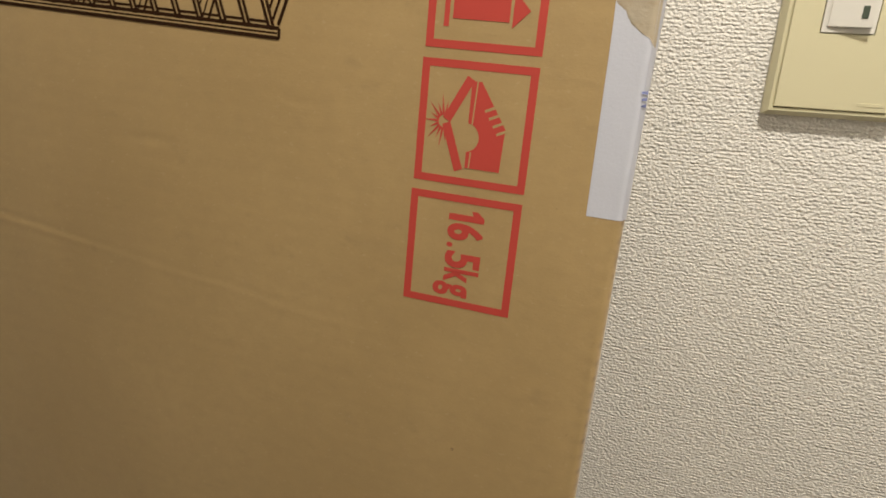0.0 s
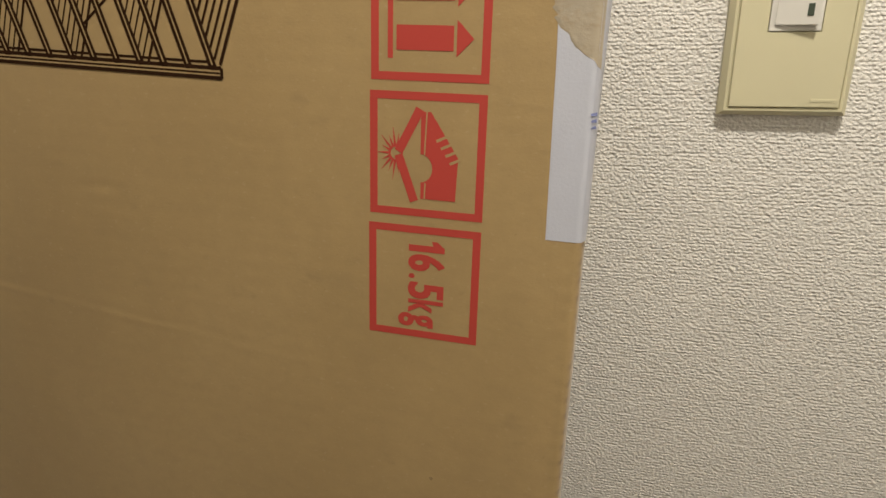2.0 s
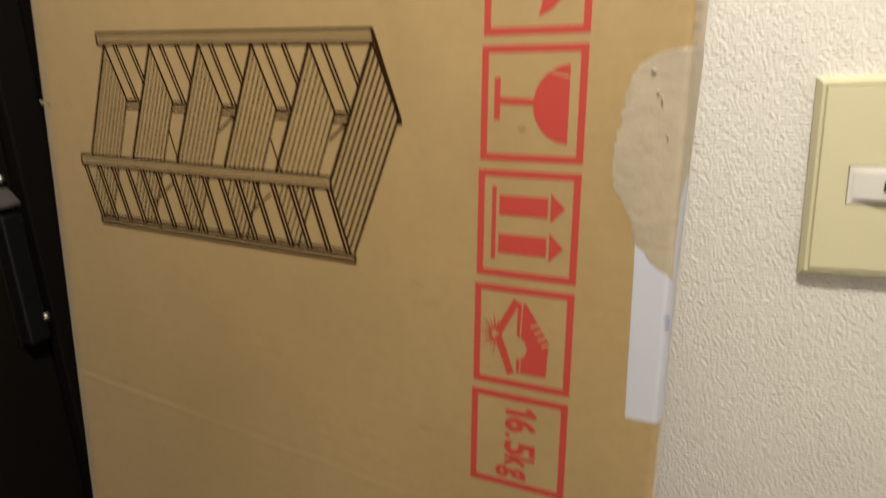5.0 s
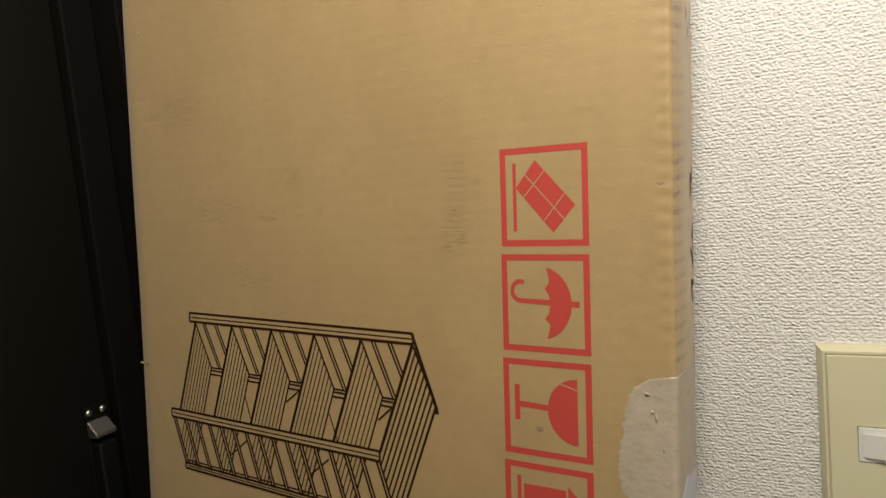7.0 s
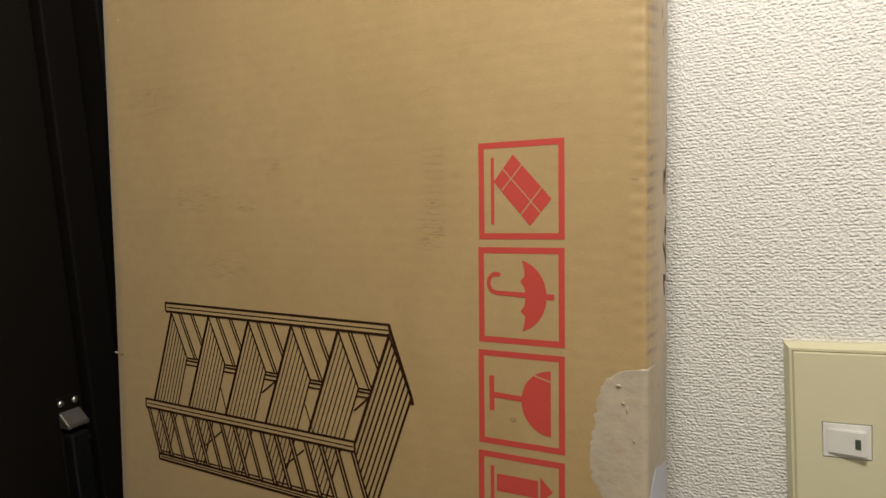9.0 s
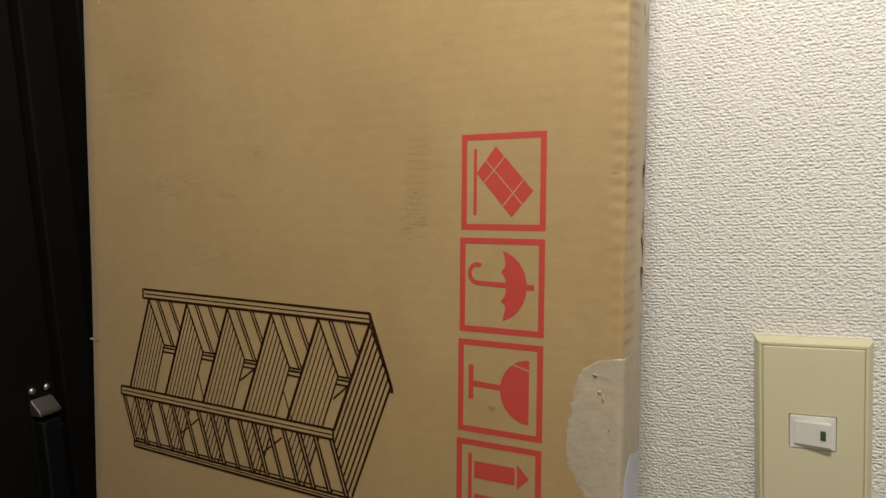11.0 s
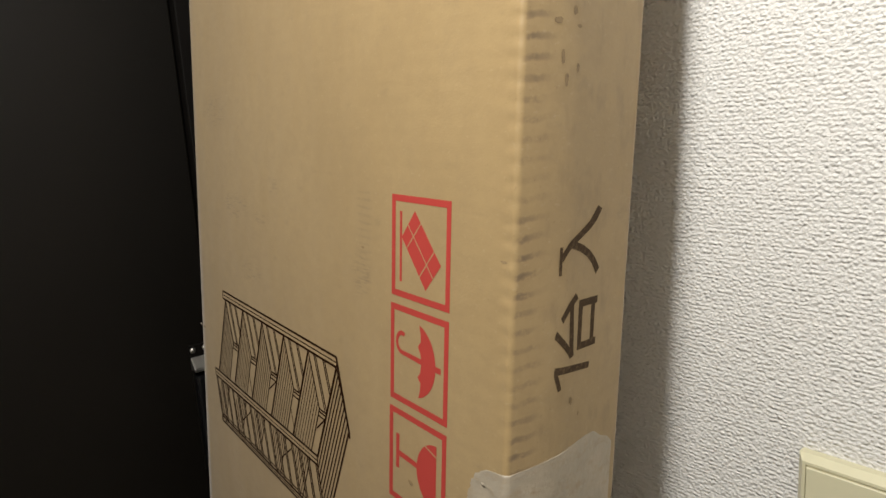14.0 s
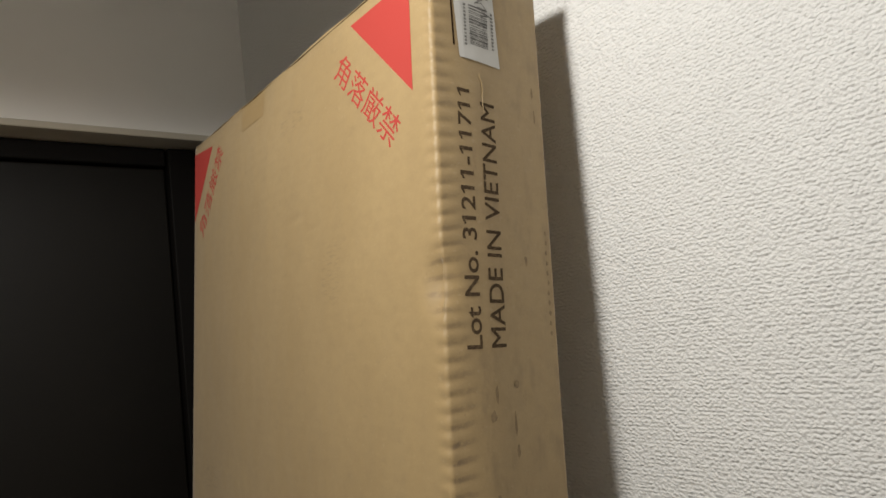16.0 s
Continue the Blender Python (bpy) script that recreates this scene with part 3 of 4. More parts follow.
# tilted carton on a bar
add_sign(0, [[(0.150, 0.155), (0.190, 0.155), (0.190, 0.845), (0.150, 0.845)], [(0.415, 0.135), (0.855, 0.595), (0.610, 0.865), (0.185, 0.405)]],
         [bar((0.295, 0.275), (0.735, 0.735), 0.012), bar((0.520, 0.245), (0.280, 0.500), 0.012), bar((0.745, 0.480), (0.505, 0.750), 0.012)],
         "red printed do-not-topple sign")
# umbrella
canopy = arc(0.43, 0.495, 0.37, -76, 76, 18, 0.375)
scallop = [(0.545, 0.775), (0.555, 0.705), (0.500, 0.655), (0.545, 0.600), (0.560, 0.520), (0.560, 0.470), (0.545, 0.410), (0.500, 0.350), (0.550, 0.290), (0.545, 0.215)]
hook = arc(0.215, 0.375, 0.115, 90, 300, 12, 0.12) + arc(0.215, 0.375, 0.070, 300, 90, 12, 0.075)
add_sign(1, [canopy + scallop, [(0.215, 0.452), (0.58, 0.460), (0.58, 0.515), (0.215, 0.497)], [(0.78, 0.468), (0.885, 0.468), (0.885, 0.525), (0.78, 0.525)], hook], [],
         "red printed keep-dry umbrella sign")
# stemmed glass
bowl = arc(0.845, 0.500, 0.335, 90, 270, 20, 0.335)
add_sign(2, [[(0.130, 0.270), (0.190, 0.270), (0.190, 0.640), (0.130, 0.640)], [(0.19, 0.440), (0.53, 0.455), (0.53, 0.512), (0.19, 0.500)], bowl],
         [bar((0.66, 0.225), (0.85, 0.275), 0.014)], "red printed fragile glass sign")
# two arrows
arrows = [[(0.145, 0.150), (0.190, 0.150), (0.190, 0.835), (0.145, 0.835)]]
for y in (0.320, 0.680):
    arrows += [[(0.220, y - 0.092), (0.700, y - 0.092), (0.700, y + 0.092), (0.220, y + 0.092)], [(0.725, y - 0.135), (0.865, y), (0.725, y + 0.135)]]
add_sign(3, arrows, [], "red printed this-way-up arrows sign")
# opened carton with a burst
burst = []
for k in range(11):
    ang = radians(80 + 20 * k)
    r = 0.185 if k % 2 else 0.140
    c, s_ = math.cos(ang), math.sin(ang)
    burst.append([(0.235 + 0.05 * c + 0.012 * s_, 0.490 + 0.05 * s_ - 0.012 * c), (0.235 + r * c, 0.490 + r * 1.25 * s_), (0.235 + 0.05 * c - 0.012 * s_, 0.490 + 0.05 * s_ + 0.012 * c)])
burst.append(bar((0.440, 0.130), (0.255, 0.475), 0.075))
burst.append(bar((0.255, 0.500), (0.400, 0.875), 0.075))
shell = [(0.450, 0.150), (0.535, 0.150), (0.775, 0.500), (0.760, 0.850), (0.455, 0.850), (0.455, 0.715)] + arc(0.450, 0.600, 0.105, 88, -88, 12, 0.115) + [(0.450, 0.480)]
burst.append(shell)
gaps = [bar((0.500, 0.150), (0.485, 0.490), 0.012), bar((0.495, 0.715), (0.490, 0.850), 0.012)]
gaps += [bar((0.585 + 0.040 * k, 0.375 + 0.058 * k), (0.675 + 0.040 * k, 0.335 + 0.058 * k), 0.022) for k in range(4)]
add_sign(4, burst, gaps, "red printed handle-with-care sign")
add_sign(5, [], [], "red printed weight frame")


def finer(bm, longest):
    """Cuts long edges, so that a flat shape can follow a curved sheet."""
    for _ in range(5):
        edges = [e for e in bm.edges if e.calc_length() > longest]
        if not edges:
            break
        bmesh.ops.subdivide_edges(bm, edges=edges, cuts=1)
        bmesh.ops.triangulate(bm, faces=[f for f in bm.faces if len(f.verts) > 3])


def letters(body, weight=0.0):
    """A text as a flat mesh, scaled to the unit square; figures one get a flag."""
    flagged = "11" in body
    cu = bpy.data.curves.new("letters", "FONT")
    cu.body = body
    cu.resolution_u = 4
    cu.offset = weight
    ob = new("letters", cu)
    me = bpy.data.meshes.new_from_object(ob.evaluated_get(bpy.context.evaluated_depsgraph_get()))
    bpy.data.objects.remove(ob)
    bm = bmesh.new()
    bm.from_mesh(me)
    bpy.data.meshes.remove(me)
    xs = [v.co.x for v in bm.verts]
    ys = [v.co.y for v in bm.verts]
    x0, x1, y0, y1 = min(xs), max(xs), min(ys), max(ys)
    if flagged:
        seen = set()
        for start in bm.verts[:]:
            if start in seen:
                continue
            island, todo = [], [start]
            while todo:
                v = todo.pop()
                if v in seen:
                    continue
                seen.add(v)
                island.append(v.co.copy())
                todo += [e.other_vert(v) for e in v.link_edges]
            left, right = min(c.x for c in island), max(c.x for c in island)
            top, low = max(c.y for c in island), min(c.y for c in island)
            if right - left < 0.45 * (top - low) and top - low > 0.6 * (y1 - y0) and len(island) < 12:
                tall = top - low
                bm.faces.new([bm.verts.new(c) for c in ((left, top - 0.02 * tall, 0), (left - 0.20 * tall, top - 0.18 * tall, 0),
                                                        (left - 0.20 * tall, top - 0.31 * tall, 0), (left, top - 0.19 * tall, 0))])
    for v in bm.verts:
        v.co = ((v.co.x - x0) / (x1 - x0), (v.co.y - y0) / (y1 - y0), 0)
    return bm


def printed(body, place, material, label, parent=None, bold=(), weight=0.0):
    """Lettering put on the carton by place(x, y, lift) for x, y in the unit square; bold: shifts at which the strokes are doubled; weight: how far each stroke is thickened."""
    bm = bmesh.new()
    for k, (dx, dy) in enumerate(((0, 0), *bold)):
        one = letters(body, weight)
        finer(one, 0.12)
        for v in one.verts:
            v.co = place(v.co.x + dx, v.co.y + dy, INK + 0.00002 * k)
        me = bpy.data.meshes.new("strokes")
        one.to_mesh(me)
        one.free()
        bm.from_mesh(me)
        bpy.data.meshes.remove(me)
    return part("lettering", bm, material, parent or box, label)


# heavy narrow figures, one glyph after the other
stem = [(0.005, 0.84), (0.005, 0.71), (0.055, 0.75), (0.055, 0.20), (0.125, 0.20), (0.125, 1.0), (0.070, 1.0)]
part("lettering", front_polys([[(0.0122 + 0.0212 * b, -0.3005 - 0.0432 * a) for a, b in stem]]), RED_INK, box, "bold red figure of the weight 16.5kg")
for glyph, x0, x1, y0, y1 in (("6", 0.160, 0.335, 0.19, 1.01), (".", 0.375, 0.430, 0.20, 0.34), ("5", 0.475, 0.650, 0.19, 1.0),
                              ("k", 0.670, 0.820, 0.20, 1.0), ("g", 0.835, 0.985, -0.03, 0.78)):
    plain = glyph == "."
    printed(glyph, lambda x, y, k: wrap(0.0122 + 0.0212 * (y0 + (y1 - y0) * y), -0.3005 - 0.0432 * (x0 + (x1 - x0) * x), k), RED_INK,
            "bold red figure of the weight 16.5kg", bold=() if plain else ((0.04, 0), (-0.04, 0)) if glyph in "65" else ((0.02, 0), (-0.02, 0)), weight=0.0 if plain else 0.024)
printed("Lot No. 31211-11711", lambda x, y, k: wrap(side_s(0.0256 - 0.0001 * x - (0.0113 - 0.0020 * x) * y), 0.1577 + 0.1395 * x, k), LOT_INK,
        "dark printed lot number", weight=0.013)
printed("MADE IN VIETNAM", lambda x, y, k: wrap(side_s(0.0428 + 0.0010 * x - 0.0106 * y), 0.1578 + 0.1338 * x, k), LOT_INK,
        "dark printed words MADE IN VIETNAM", bold=((0.002, 0), (0.001, 0.03)))
figure = [[(0.0288, -0.0735), (0.0556, -0.0764), (0.0553, -0.0796), (0.0286, -0.0772)],
          [(0.0288, -0.0748), (0.0284, -0.0772), (0.0318, -0.0856), (0.0344, -0.0850), (0.0332, -0.0815), (0.0314, -0.0772)]]
bm = bmesh.new()
for k, shape in enumerate(figure):
    bm.faces.new([bm.verts.new((w, v, INK + 0.00002 * k)) for w, v in shape])
bmesh.ops.triangulate(bm, faces=bm.faces[:])
finer(bm, 0.004)
for v in bm.verts:
    v.co = wrap(side_s(v.co.x), v.co.y, v.co.z)
part("lettering", bm, LOT_INK, box, "large dark printed figure 1")
bm = bmesh.new()
bm.faces.new([bm.verts.new(wrap(side_s(w), v, INK + 0.00010)) for w, v in ((0.0286, -0.0178), (0.0306, -0.0178), (0.0306, -0.0306), (0.0286, -0.0306))])
part("stroke", bm, LOT_INK, box, "short dark printed stroke")
for glyph, v0, v1, w0, w1 in (("台", -0.0715, -0.0402, 0.0598, 0.0277), ("入", -0.0335, -0.0004, 0.0596, 0.0287)):
    printed(glyph, lambda x, y, k: wrap(side_s(w0 + (w1 - w0) * y), v0 + (v1 - v0) * x, k), LOT_INK, "large dark printed character", weight=0.010)


def corner_mark(right):
    """Red corner triangle with its warning lettering along the long side."""
    if right:
        a, b, c = (0.0085, 0.3650), (0.0748, 0.2988), (0.0748, 0.3650)
    else:
        a, b, c = (-0.2685, 0.3610), (-0.3240, 0.2945), (-0.3255, 0.3660)
    mark = part("corner_triangle", front_polys([[a, b, c]]), RED_INK, box, "red corner triangle")
    ax = Vector((b[0] - a[0], b[1] - a[1])) if right else Vector((a[0] - b[0], a[1] - b[1]))
    o = Vector(a if right else b)
    ax = ax.normalized()
    up = Vector((-ax.y, ax.x))
    length = 0.0945
    base = o + ax * (0.001 if right else 0.002) - up * (0.0365 if right else 0.0345)

    def place(x, y, k):
        q = base + ax * (length * x) + up * (0.0195 * y)
        return wrap(q.x, q.y, k)
    printed("角落厳禁", place, RED_INK, "red printed warning characters", mark)


corner_mark(True)
corner_mark(False)


# the drawing of a slatted rack
class Drawing:
    def __init__(self):
        self.hatch, self.lines, self.fills = [], [], []

    def line(self, p, q, w=0.0008):
        self.lines.append(bar(p, q, w * 1.35))

    def rail(self, p, q, h, ends=True):
        """A long rail: two outlines, a fold line, closed ends."""
        self.fills.append([(p[0], p[1]), (q[0], q[1]), (q[0], q[1] - h), (p[0], p[1] - h)])
        self.line(p, q, 0.0013)
        self.line((p[0], p[1] - h), (q[0], q[1] - h), 0.0013)
        self.line((p[0] + 0.002, p[1] - h * 0.52), (q[0] - 0.001, q[1] - h * 0.52), 0.0007)
        self.line(p, (p[0], p[1] - h), 0.0012)
        self.line(q, (q[0], q[1] - h), 0.0012)


def lerp(p, q, t):
    return (p[0] + (q[0] - p[0]) * t, p[1] + (q[1] - p[1]) * t)


def down_to_slat(p, q):
    """Draws the stroke from p to q on until it meets a front slat or the bottom rail."""
    d = Vector((q[0] - p[0], q[1] - p[1])).normalized()
    x, y = q
    for _ in range(80):
        t = (x + 0.2905 - 0.3475 * (-0.188 - y)) / 0.013167
        if t - math.floor(t) < 0.12 or y < -0.2228 - 0.0285 * (x + 0.2788):
            break
        x, y = x + d.x * 0.0003, y + d.y * 0.0003
    return (x, y)


def rack_drawing():
    d = Drawing()
    top0, top1 = (-0.2660, -0.1040), (-0.0618, -0.1078)
    mid0, mid1 = (-0.2924, -0.1815), (-0.0902, -0.1858)
    low0, low1 = (-0.2788, -0.2232), (-0.0752, -0.2290)
    bays = 5
    down = Vector((0.0136, -0.0400))
    panels = []
    for i in range(bays + 1):
        t = i / bays
        apex = (-0.2595 + 0.1972 * t, -0.1115 - 0.0030 * t)
        foot = (-0.2822 + 0.1925 * t, -0.1820 - 0.0040 * t)
        back = (-0.2440 + 0.1972 * t, -0.1448 - 0.0067 * t)
        base = (foot[0] + 0.0140, foot[1] - 0.0415)
        panels.append((apex, foot, back, base))
    # slats behind, seen above the middle rail
    for i in range(bays):
        apex, foot, back, base = panels[i]
        napex, nfoot = panels[i + 1][0], panels[i + 1][1]
        slope = Vector((back[0] - apex[0], back[1] - apex[1]))
        for k in range(3):
            for extra in (0.0, 0.0024):
                off = (0.0 if k == 0 else 0.0128 * k - 0.0048) + (extra if k else 0.0)
                if k == 0 and extra:
                    continue
                p = Vector((apex[0] + off, apex[1]))
                best = 1.02
                for step in range(1, 103):
                    q = p + slope * (step / 100)
                    edge = lerp(napex, nfoot, (napex[1] - q.y) / (napex[1] - nfoot[1]))
                    if q.x > edge[0] - 0.0006:
                        best = step / 100
                        break
                d.line(p, p + slope * best, 0.0009)
        # back cross rail and brace
        for dz in (0.0, 0.0021, 0.0052):
            v = back[1] - dz
            r = lerp(napex, nfoot, (napex[1] - v) / (napex[1] - nfoot[1]))
            l = back[0] - dz * 0.30
            d.line((l, v), (r[0], v - 0.0004), 0.0009)
        v = back[1] - 0.0052
        r = lerp(napex, nfoot, (napex[1] - v) / (napex[1] - nfoot[1]))
        if i in (2, 4):
            d.line((r[0] - 0.001, v - 0.0005), (back[0] - 0.004, v - 0.0100), 0.0009)
        elif i in (1, 3):
            d.line((back[0] - 0.005, v - 0.012), (back[0] + 0.0015, mid0[1] - 0.0030), 0.0007)
    # slatted side panels
    for i, (apex, foot, back, base) in enumerate(panels):
        d.line(apex, foot, 0.0016)
        d.line(apex, back, 0.0010)
        end = i == bays
        count = 8
        for k in range(1, count + 1):
            t = k / count
            p, q = lerp(apex, back, t), lerp(foot, base, t)
            if end:
                d.line(p, q if k == count else down_to_slat(p, q), 0.0012 if k == count else 0.0009)
                continue
            # stop at the middle rail, and go on under it
            cut = (p[1] - (mid0[1] - 0.0042 * (p[0] - mid0[0]) / 0.2)) / (p[1] - q[1])
            cut = min(cut, 1.0)
            d.line(p, lerp(p, q, cut), 0.0009 if k == count else 0.00055)
            cut2 = cut + 0.0066 / (p[1] - q[1])
            if cut2 < 0.97:
                d.hatch.append(bar(lerp(p, q, cut2), down_to_slat(p, q), 0.0014 if k == count else 0.0009))
    # lower braces behind the front slats
    for a, b in (((-0.2276, -0.2096), (-0.2098, -0.1962)), ((-0.1498, -0.2114), (-0.1326, -0.1978))):
        d.hatch.append(bar(a, b, 0.0013))
    # front slats between the middle and the bottom rail
    for k in range(16):
        t = k / 15
        x = -0.2905 + 0.1975 * t
        y = -0.1880 - 0.0042 * t
        p, q = (x, y), (x + down.x * 0.92, y + down.y * 0.90 - 0.0012 * t)
        d.fills.append([p, (p[0] + 0.0025, p[1]), (q[0] + 0.0025, q[1]), q])
        d.line(p, q, 0.0012)
        d.line((p[0] + 0.0025, p[1]), (q[0] + 0.0025, q[1]), 0.0012)
        d.line((q[0] - 0.0004, q[1] + 0.0006), (q[0] + 0.0030, q[1] + 0.0006), 0.0016)
        if k < 15:
            d.hatch.append(bar((q[0], q[1] + 0.0030), (q[0] + 0.0135, q[1] + 0.0027), 0.0012))
    d.rail(low0, low1, 0.0044)
    d.rail(mid0, mid1, 0.0066)
    d.rail(top0, top1, 0.0066)
    d.line((-0.0625, -0.1078), panels[-1][2], 0.0016)
    d.line(panels[-1][2], (panels[-1][2][0] + 0.0008, panels[-1][2][1] - 0.0045), 0.0018)
    drawing = part("rack_drawing", front_polys(d.lines, INK + 0.00018), BLACK_INK, box, "dark line drawing of a slatted rack")
    tagged(drawing, kind="stuff")
    tagged(part("hatching", front_polys(d.hatch, INK), BLACK_INK, drawing), kind="stuff")
    tagged(part("unprinted_slat", front_polys(d.fills, INK + 0.00009), KRAFT, drawing), kind="stuff")


rack_drawing()


# ---- torn paper, tape, label and dirt on the carton ----
def sheet(rows, off, columns=22, ragged=0.0, seed=0.0, follow=False):
    """A thin sheet on the skin: rows of (v, left s, right s), top to bottom, with its own lifted edge."""
    bm = bmesh.new()
    grid = []
    for v, s0, s1 in rows:
        s0 += ragged * noise.noise((v * 160, seed, 0.0)) + ragged * 0.8 * noise.noise((v * 520, seed, 3.0))
        line = []
        turn0, turn1 = BOX_R - CORNER, side_s(CORNER)
        for i in range(columns + 1):
            t = i / columns
            rim = 0.6 if i in (0, columns) else 1.0
            s = s0 + (s1 - s0) * t
            if ragged and s0 < side_s(0.03) < s1:
                c0, c1 = max(s0, turn0), max(s0 + 0.0001, turn1)
                if t <= 0.3:
                    s = s0 + (c0 - s0) * t / 0.3
                elif t <= 0.5:
                    s = c0 + (c1 - c0) * (t - 0.3) / 0.2
                else:
                    s = c1 + (s1 - c1) * (t - 0.5) / 0.5
            rough = 0.00008 * noise.noise((s * 90, v * 90, seed)) if ragged else 0.0
            line.append(bm.verts.new(wrap(s, v, off * rim + rough - (dent(s, v) if follow else 0.0))))
        grid.append(line)
    for r0, r1 in zip(grid, grid[1:]):
        for i in range(columns):
            f = bm.faces.new((r1[i], r1[i + 1], r0[i + 1], r0[i]))
    return bm


def rows_between(knots, step):
    """Even rows between (v, s0, s1) knots."""
    out = []
    for (va, a0, a1), (vb, b0, b1) in zip(knots, knots[1:]):
        n = max(1, round(abs(va - vb) / step))
        out += [(va + (vb - va) * i / n, a0 + (b0 - a0) * i / n, a1 + (b1 - a1) * i / n) for i in range(n)]
    return out + [knots[-1]]


back = side_s(BOX_D - 0.0045)
torn = rows_between([(-0.1150, side_s(0.056), side_s(0.062)), (-0.1165, side_s(0.045), side_s(0.065)), (-0.1195, side_s(0.010), side_s(0.069)),
                     (-0.1205, 0.0900, side_s(0.071)), (-0.1225, 0.0800, side_s(0.076)), (-0.1270, 0.0728, back), (-0.1340, 0.0690, back),
                     (-0.1500, 0.0662, back), (-0.1690, 0.0634, back), (-0.1810, 0.0646, back), (-0.1910, 0.0712, back), (-0.2070, 0.0760, back),
                     (-0.2235, 0.0942, back), (-0.2330, side_s(0.012), back)], 0.0012)
part("torn_patch", sheet(torn, 0.00032, 40, 0.0024, 2.0), TORN_PAPER, box, "pale torn paper patch wrapped round the edge", smooth=True)
strip = rows_between([(-0.2070, 0.0762, 0.0800), (-0.2150, 0.0765, 0.0880), (-0.2235, 0.0767, BOX_R), (-0.2943, 0.0778, BOX_R)], 0.003)
tape_strip = part("white_tape", sheet(strip, 0.00018, 26), WHITE_TAPE, box, "bluish white paper tape folded round the edge", smooth=True)
for k in range(3):
    bm = bmesh.new()
    v = -0.2405 - 0.0026 * k
    pts = [wrap(0.0915 + 0.0006 * k, v, 0.0008), wrap(0.0945, v + 0.0005, 0.0008), wrap(0.0945, v - 0.0010, 0.0008), wrap(0.0920, v - 0.0008, 0.0008)]
    bm.faces.new([bm.verts.new(p) for p in pts])
    part("pen_mark", bm, BLUE_INK, tape_strip, "blue pen mark")

# brown tape over the top edge
bm = sheet(rows_between([(BOX_TOP - 0.0005, -0.187, -0.138), (0.352, -0.189, -0.140)], 0.002), 0.00035, 14, follow=True)
part("packing_tape", bm, BROWN_TAPE, box, "brown packing tape over the top edge", smooth=True)

fold = rows_between([(-0.1760, side_s(0.016), side_s(0.020)), (-0.1860, side_s(0.004), side_s(0.050)), (-0.1940, BOX_R - 0.001, back), (-0.2230, BOX_R - 0.001, back), (-0.2940, BOX_R - 0.001, back)], 0.003)
part("folded_tape", sheet(fold, 0.00055, 30), WHITE_TAPE, box, "white tape going on over the side", smooth=True)

# bar code label on the side
code = part("barcode_label", sheet(rows_between([(0.3620, side_s(0.0154), side_s(0.0470)), (0.3150, side_s(0.0194), side_s(0.0502))], 0.004), 0.0005, 8),
            LABEL_PAPER, box, "white bar code label, wrinkled")
bm = bmesh.new()
random.seed(5)
v = 0.3475
while v > 0.3245:
    h = random.choice((0.0005, 0.0005, 0.0009, 0.0013))
    pts = [wrap(side_s(w), vv, 0.00075) for w, vv in ((0.0275, v), (0.0415, v), (0.0415, v - h), (0.0275, v - h))]
    bm.faces.new([bm.verts.new(p) for p in pts])
    v -= h + random.choice((0.0004, 0.0006, 0.0009))
for v0, v1 in ((0.3600, 0.3535),):
    v = v0
    while v > v1:
        pts = [wrap(side_s(w), vv, 0.00075) for w, vv in ((0.0262, v), (0.0430, v), (0.0430, v - 0.0007), (0.0262, v - 0.0007))]
        bm.faces.new([bm.verts.new(p) for p in pts])
        v -= 0.0013
part("code_bars", bm, LABEL_INK, code, "black code bars")
bm = bmesh.new()
scrawl = [(0.0330 + 0.0048 * math.sin(2.1 * k) + 0.0007 * k, 0.3575 - 0.0013 * k + 0.0022 * math.cos(3.3 * k)) for k in range(13)]
for p, q in zip(scrawl, scrawl[1:]):
    bm.faces.new([bm.verts.new(wrap(side_s(w), v, 0.00085)) for w, v in bar(p, q, 0.0005)])
tagged(part("pen_scrawl", bm, LABEL_INK, code, "dark pen scrawl across the label"), kind="stuff")
bm = bmesh.new()
for w, v0, v1 in ((0.0243, 0.3470, 0.3235), (0.0452, 0.3470, 0.3240)):
    v = v0
    while v > v1:
        pts = [wrap(side_s(ww), vv, 0.00075) for ww, vv in ((w - 0.0009, v), (w + 0.0009, v), (w + 0.0009, v - 0.0013), (w - 0.0009, v - 0.0013))]
        bm.faces.new([bm.verts.new(p) for p in pts])
        v -= 0.0021
tagged(part("code_digits", bm, LABEL_INK, code, "unreadable small print bars"), kind="stuff")
# dark frame line beside the label, and the cut in the board under it
part("print_corner", sheet([(0.360, side_s(0.0140), side_s(0.0152)), (0.321, side_s(0.0152), side_s(0.0164))], INK, 1), BLACK_INK, box, "dark printed corner line")
cut = rows_between([(0.3080, side_s(0.0328), side_s(0.0334)), (0.3000, side_s(0.0350), side_s(0.0374)), (0.2960, side_s(0.0345), side_s(0.0352)), (0.2860, side_s(0.0352), side_s(0.0354))], 0.001)
part("cut_in_board", sheet(cut, 0.0006, 4, 0.0008, 9.0), KRAFT, box, "pale cut in the board")


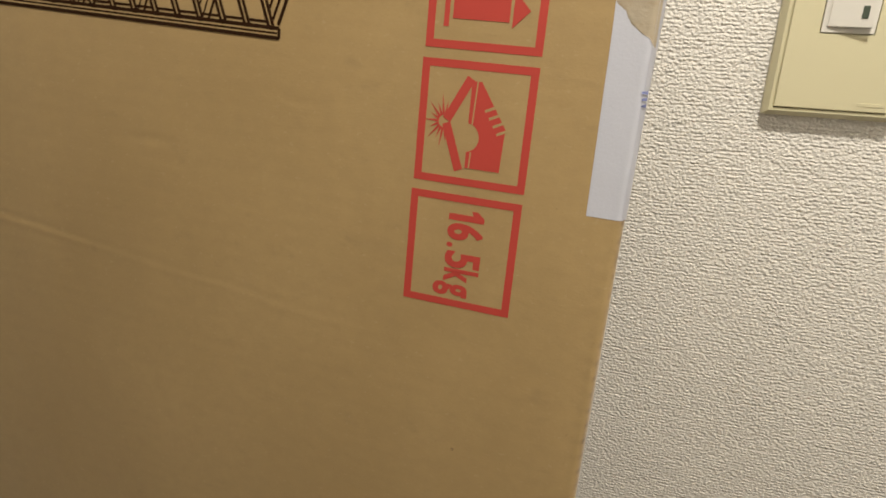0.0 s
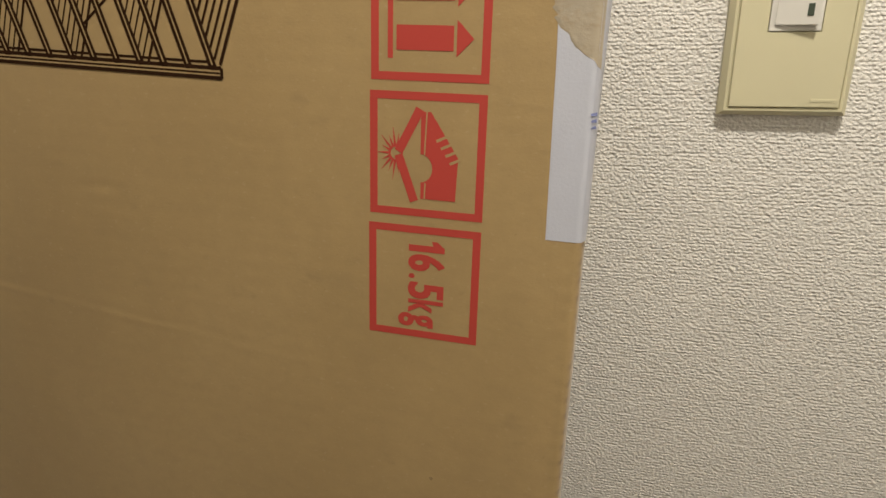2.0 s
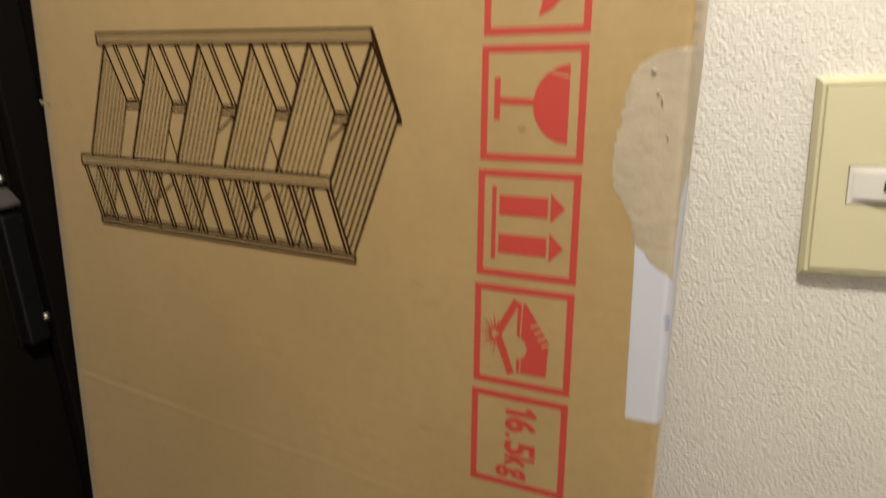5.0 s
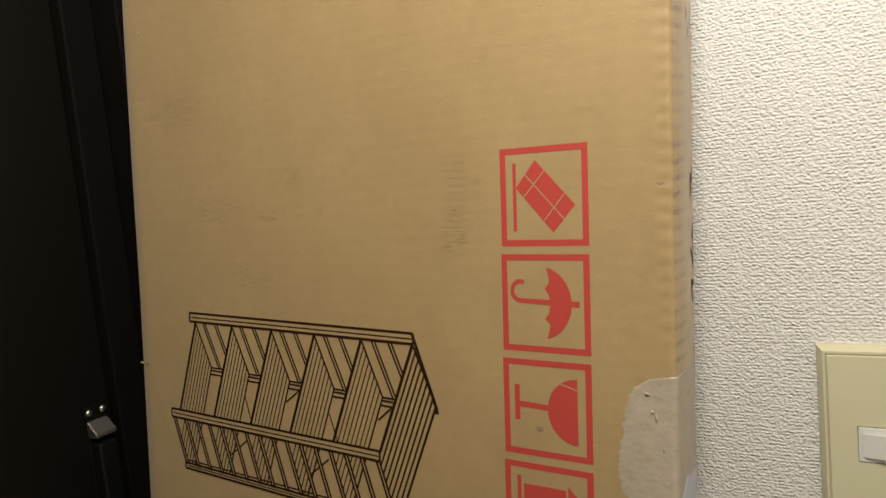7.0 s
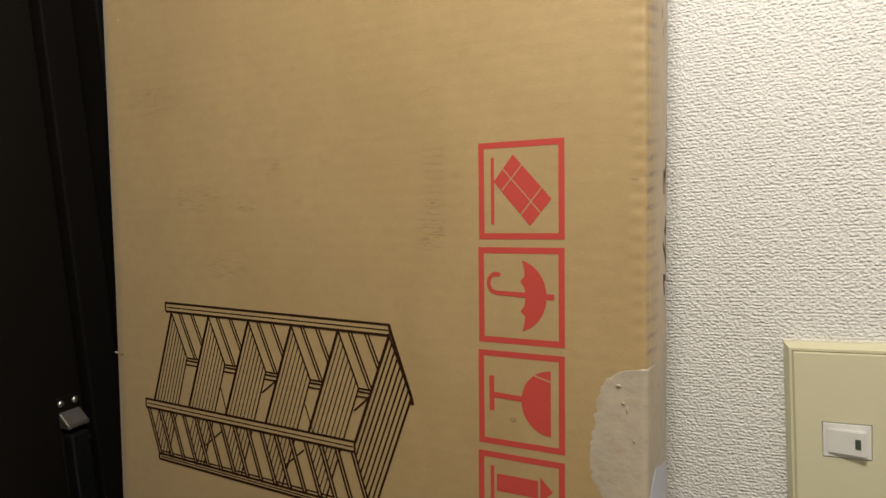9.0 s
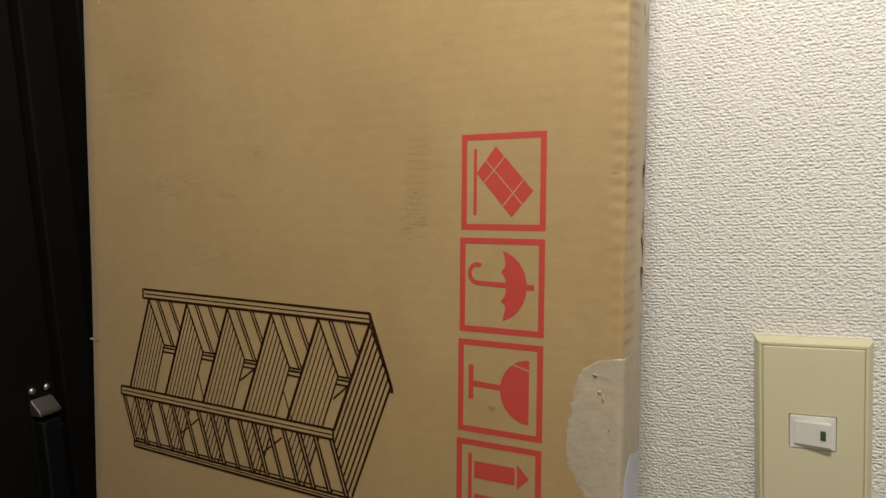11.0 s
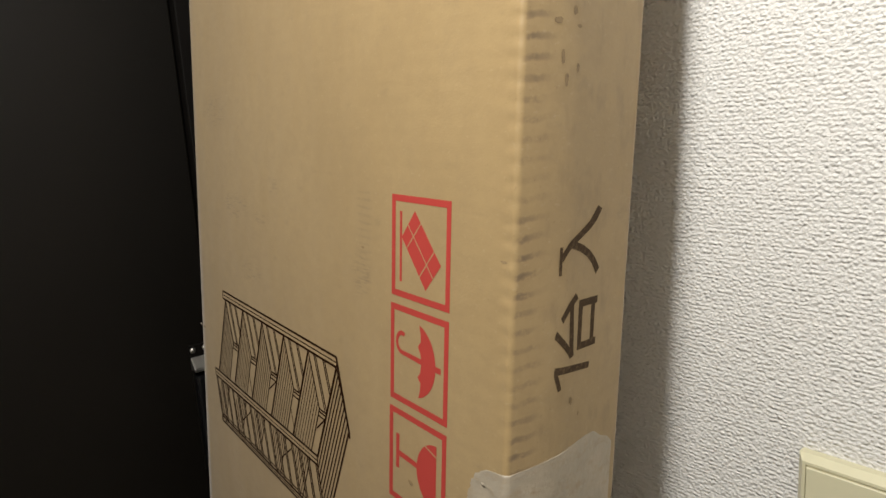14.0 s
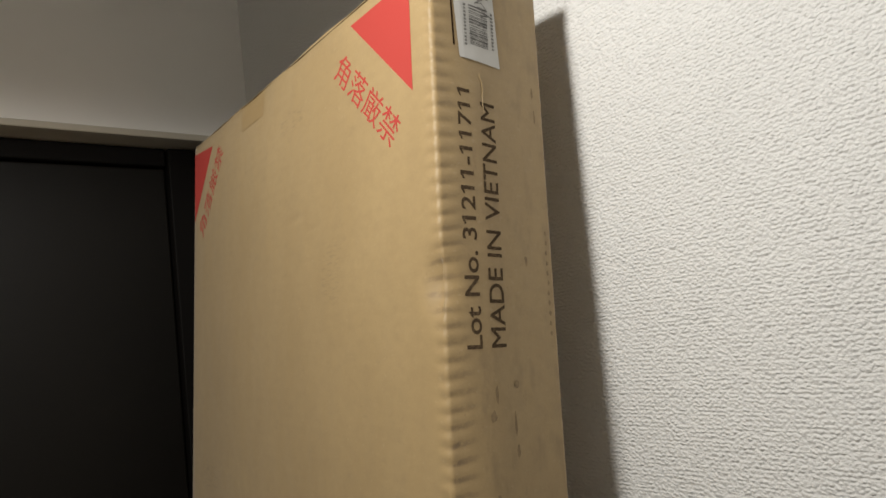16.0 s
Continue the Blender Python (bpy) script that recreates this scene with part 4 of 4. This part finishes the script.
def smudge(cx, cy, rx, ry, seed, on_side, ink=None, lift=0.00016):
    """An irregular rubbed spot of dirt."""
    bm = bmesh.new()
    ring = []
    for i in range(14):
        a = 2 * math.pi * i / 14
        r = 1 + 0.45 * noise.noise((math.cos(a) * 1.3, math.sin(a) * 1.3, seed))
        x, y = cx + rx * r * math.cos(a), cy + ry * r * math.sin(a)
        at = side_s(x) if on_side else x
        ring.append(bm.verts.new(wrap(at, y, lift - dent(at, y))))
    bm.faces.new(ring)
    part("dirt_spot", bm, ink or GREY_INK, box, "rubbed dirt spot")


smudge(0.0489, 0.1380, 0.0019, 0.0022, 1.0, True)
for k, (w, v, rx, ry) in enumerate(((0.0320, 0.1345, 0.0012, 0.0045), (0.0290, 0.1230, 0.0020, 0.0030), (0.0440, 0.1180, 0.0010, 0.0060), (0.0450, 0.1040, 0.0014, 0.0030),
                                    (0.0590, 0.2050, 0.0012, 0.0030), (0.0727, 0.3070, 0.0010, 0.0035), (0.0735, 0.2920, 0.0008, 0.0045), (0.0235, 0.0637, 0.0014, 0.0028),
                                    (0.0262, 0.0545, 0.0012, 0.0032), (0.0330, 0.0600, 0.0010, 0.0020), (0.0200, 0.0780, 0.0030, 0.0014), (0.0330, 0.0770, 0.0016, 0.0008),
                                    (0.0400, -0.0927, 0.0012, 0.0018), (0.0460, -0.1010, 0.0006, 0.0014), (0.0300, 0.0830, 0.0016, 0.0020))):
    smudge(w * 1.055, v, rx, ry, 3.0 + k, True)
for k in range(11):
    smudge(0.0802 + 0.0008 * noise.noise((k * 0.7, 1, 1)), 0.1640 + 0.0058 * k, 0.0011, 0.0015, 30.0 + k, True)
for k, (u, v, rx, ry) in enumerate(((0.0200, -0.1562, 0.0024, 0.0014), (0.0932 - 0.006, -0.0235, 0.0020, 0.0008), (-0.0300, -0.0330, 0.0016, 0.0007),
                                    (0.0300, -0.4250, 0.0009, 0.0009), (-0.3200, -0.1490, 0.0022, 0.0012))):
    smudge(u, v, rx, ry, 50.0 + k, False)

# pale tufts of paper on the torn patch
for k, (u, v, rx, ry) in enumerate(((0.0790, -0.1300, 0.0014, 0.0009), (0.0835, -0.1420, 0.0006, 0.0022), (0.0815, -0.1390, 0.0009, 0.0008), (0.0870, -0.1580, 0.0005, 0.0011), (-0.3255, -0.1475, 0.0026, 0.0010), (-0.3090, 0.1160, 0.0008, 0.0012))):
    bm = bmesh.new()
    ring = [bm.verts.new(wrap(u + rx * (1 + 0.5 * noise.noise((i * 1.7, k, 0))) * math.cos(i * 0.7), v + ry * (1 + 0.5 * noise.noise((i * 1.3, k, 4))) * math.sin(i * 0.7), 0.0010)) for i in range(9)]
    top = bm.verts.new(wrap(u, v, 0.0015))
    for i in range(9):
        bm.faces.new((ring[i], ring[(i + 1) % 9], top))
    part("paper_tuft", bm, TORN_PAPER, box, "pale tuft of torn paper")
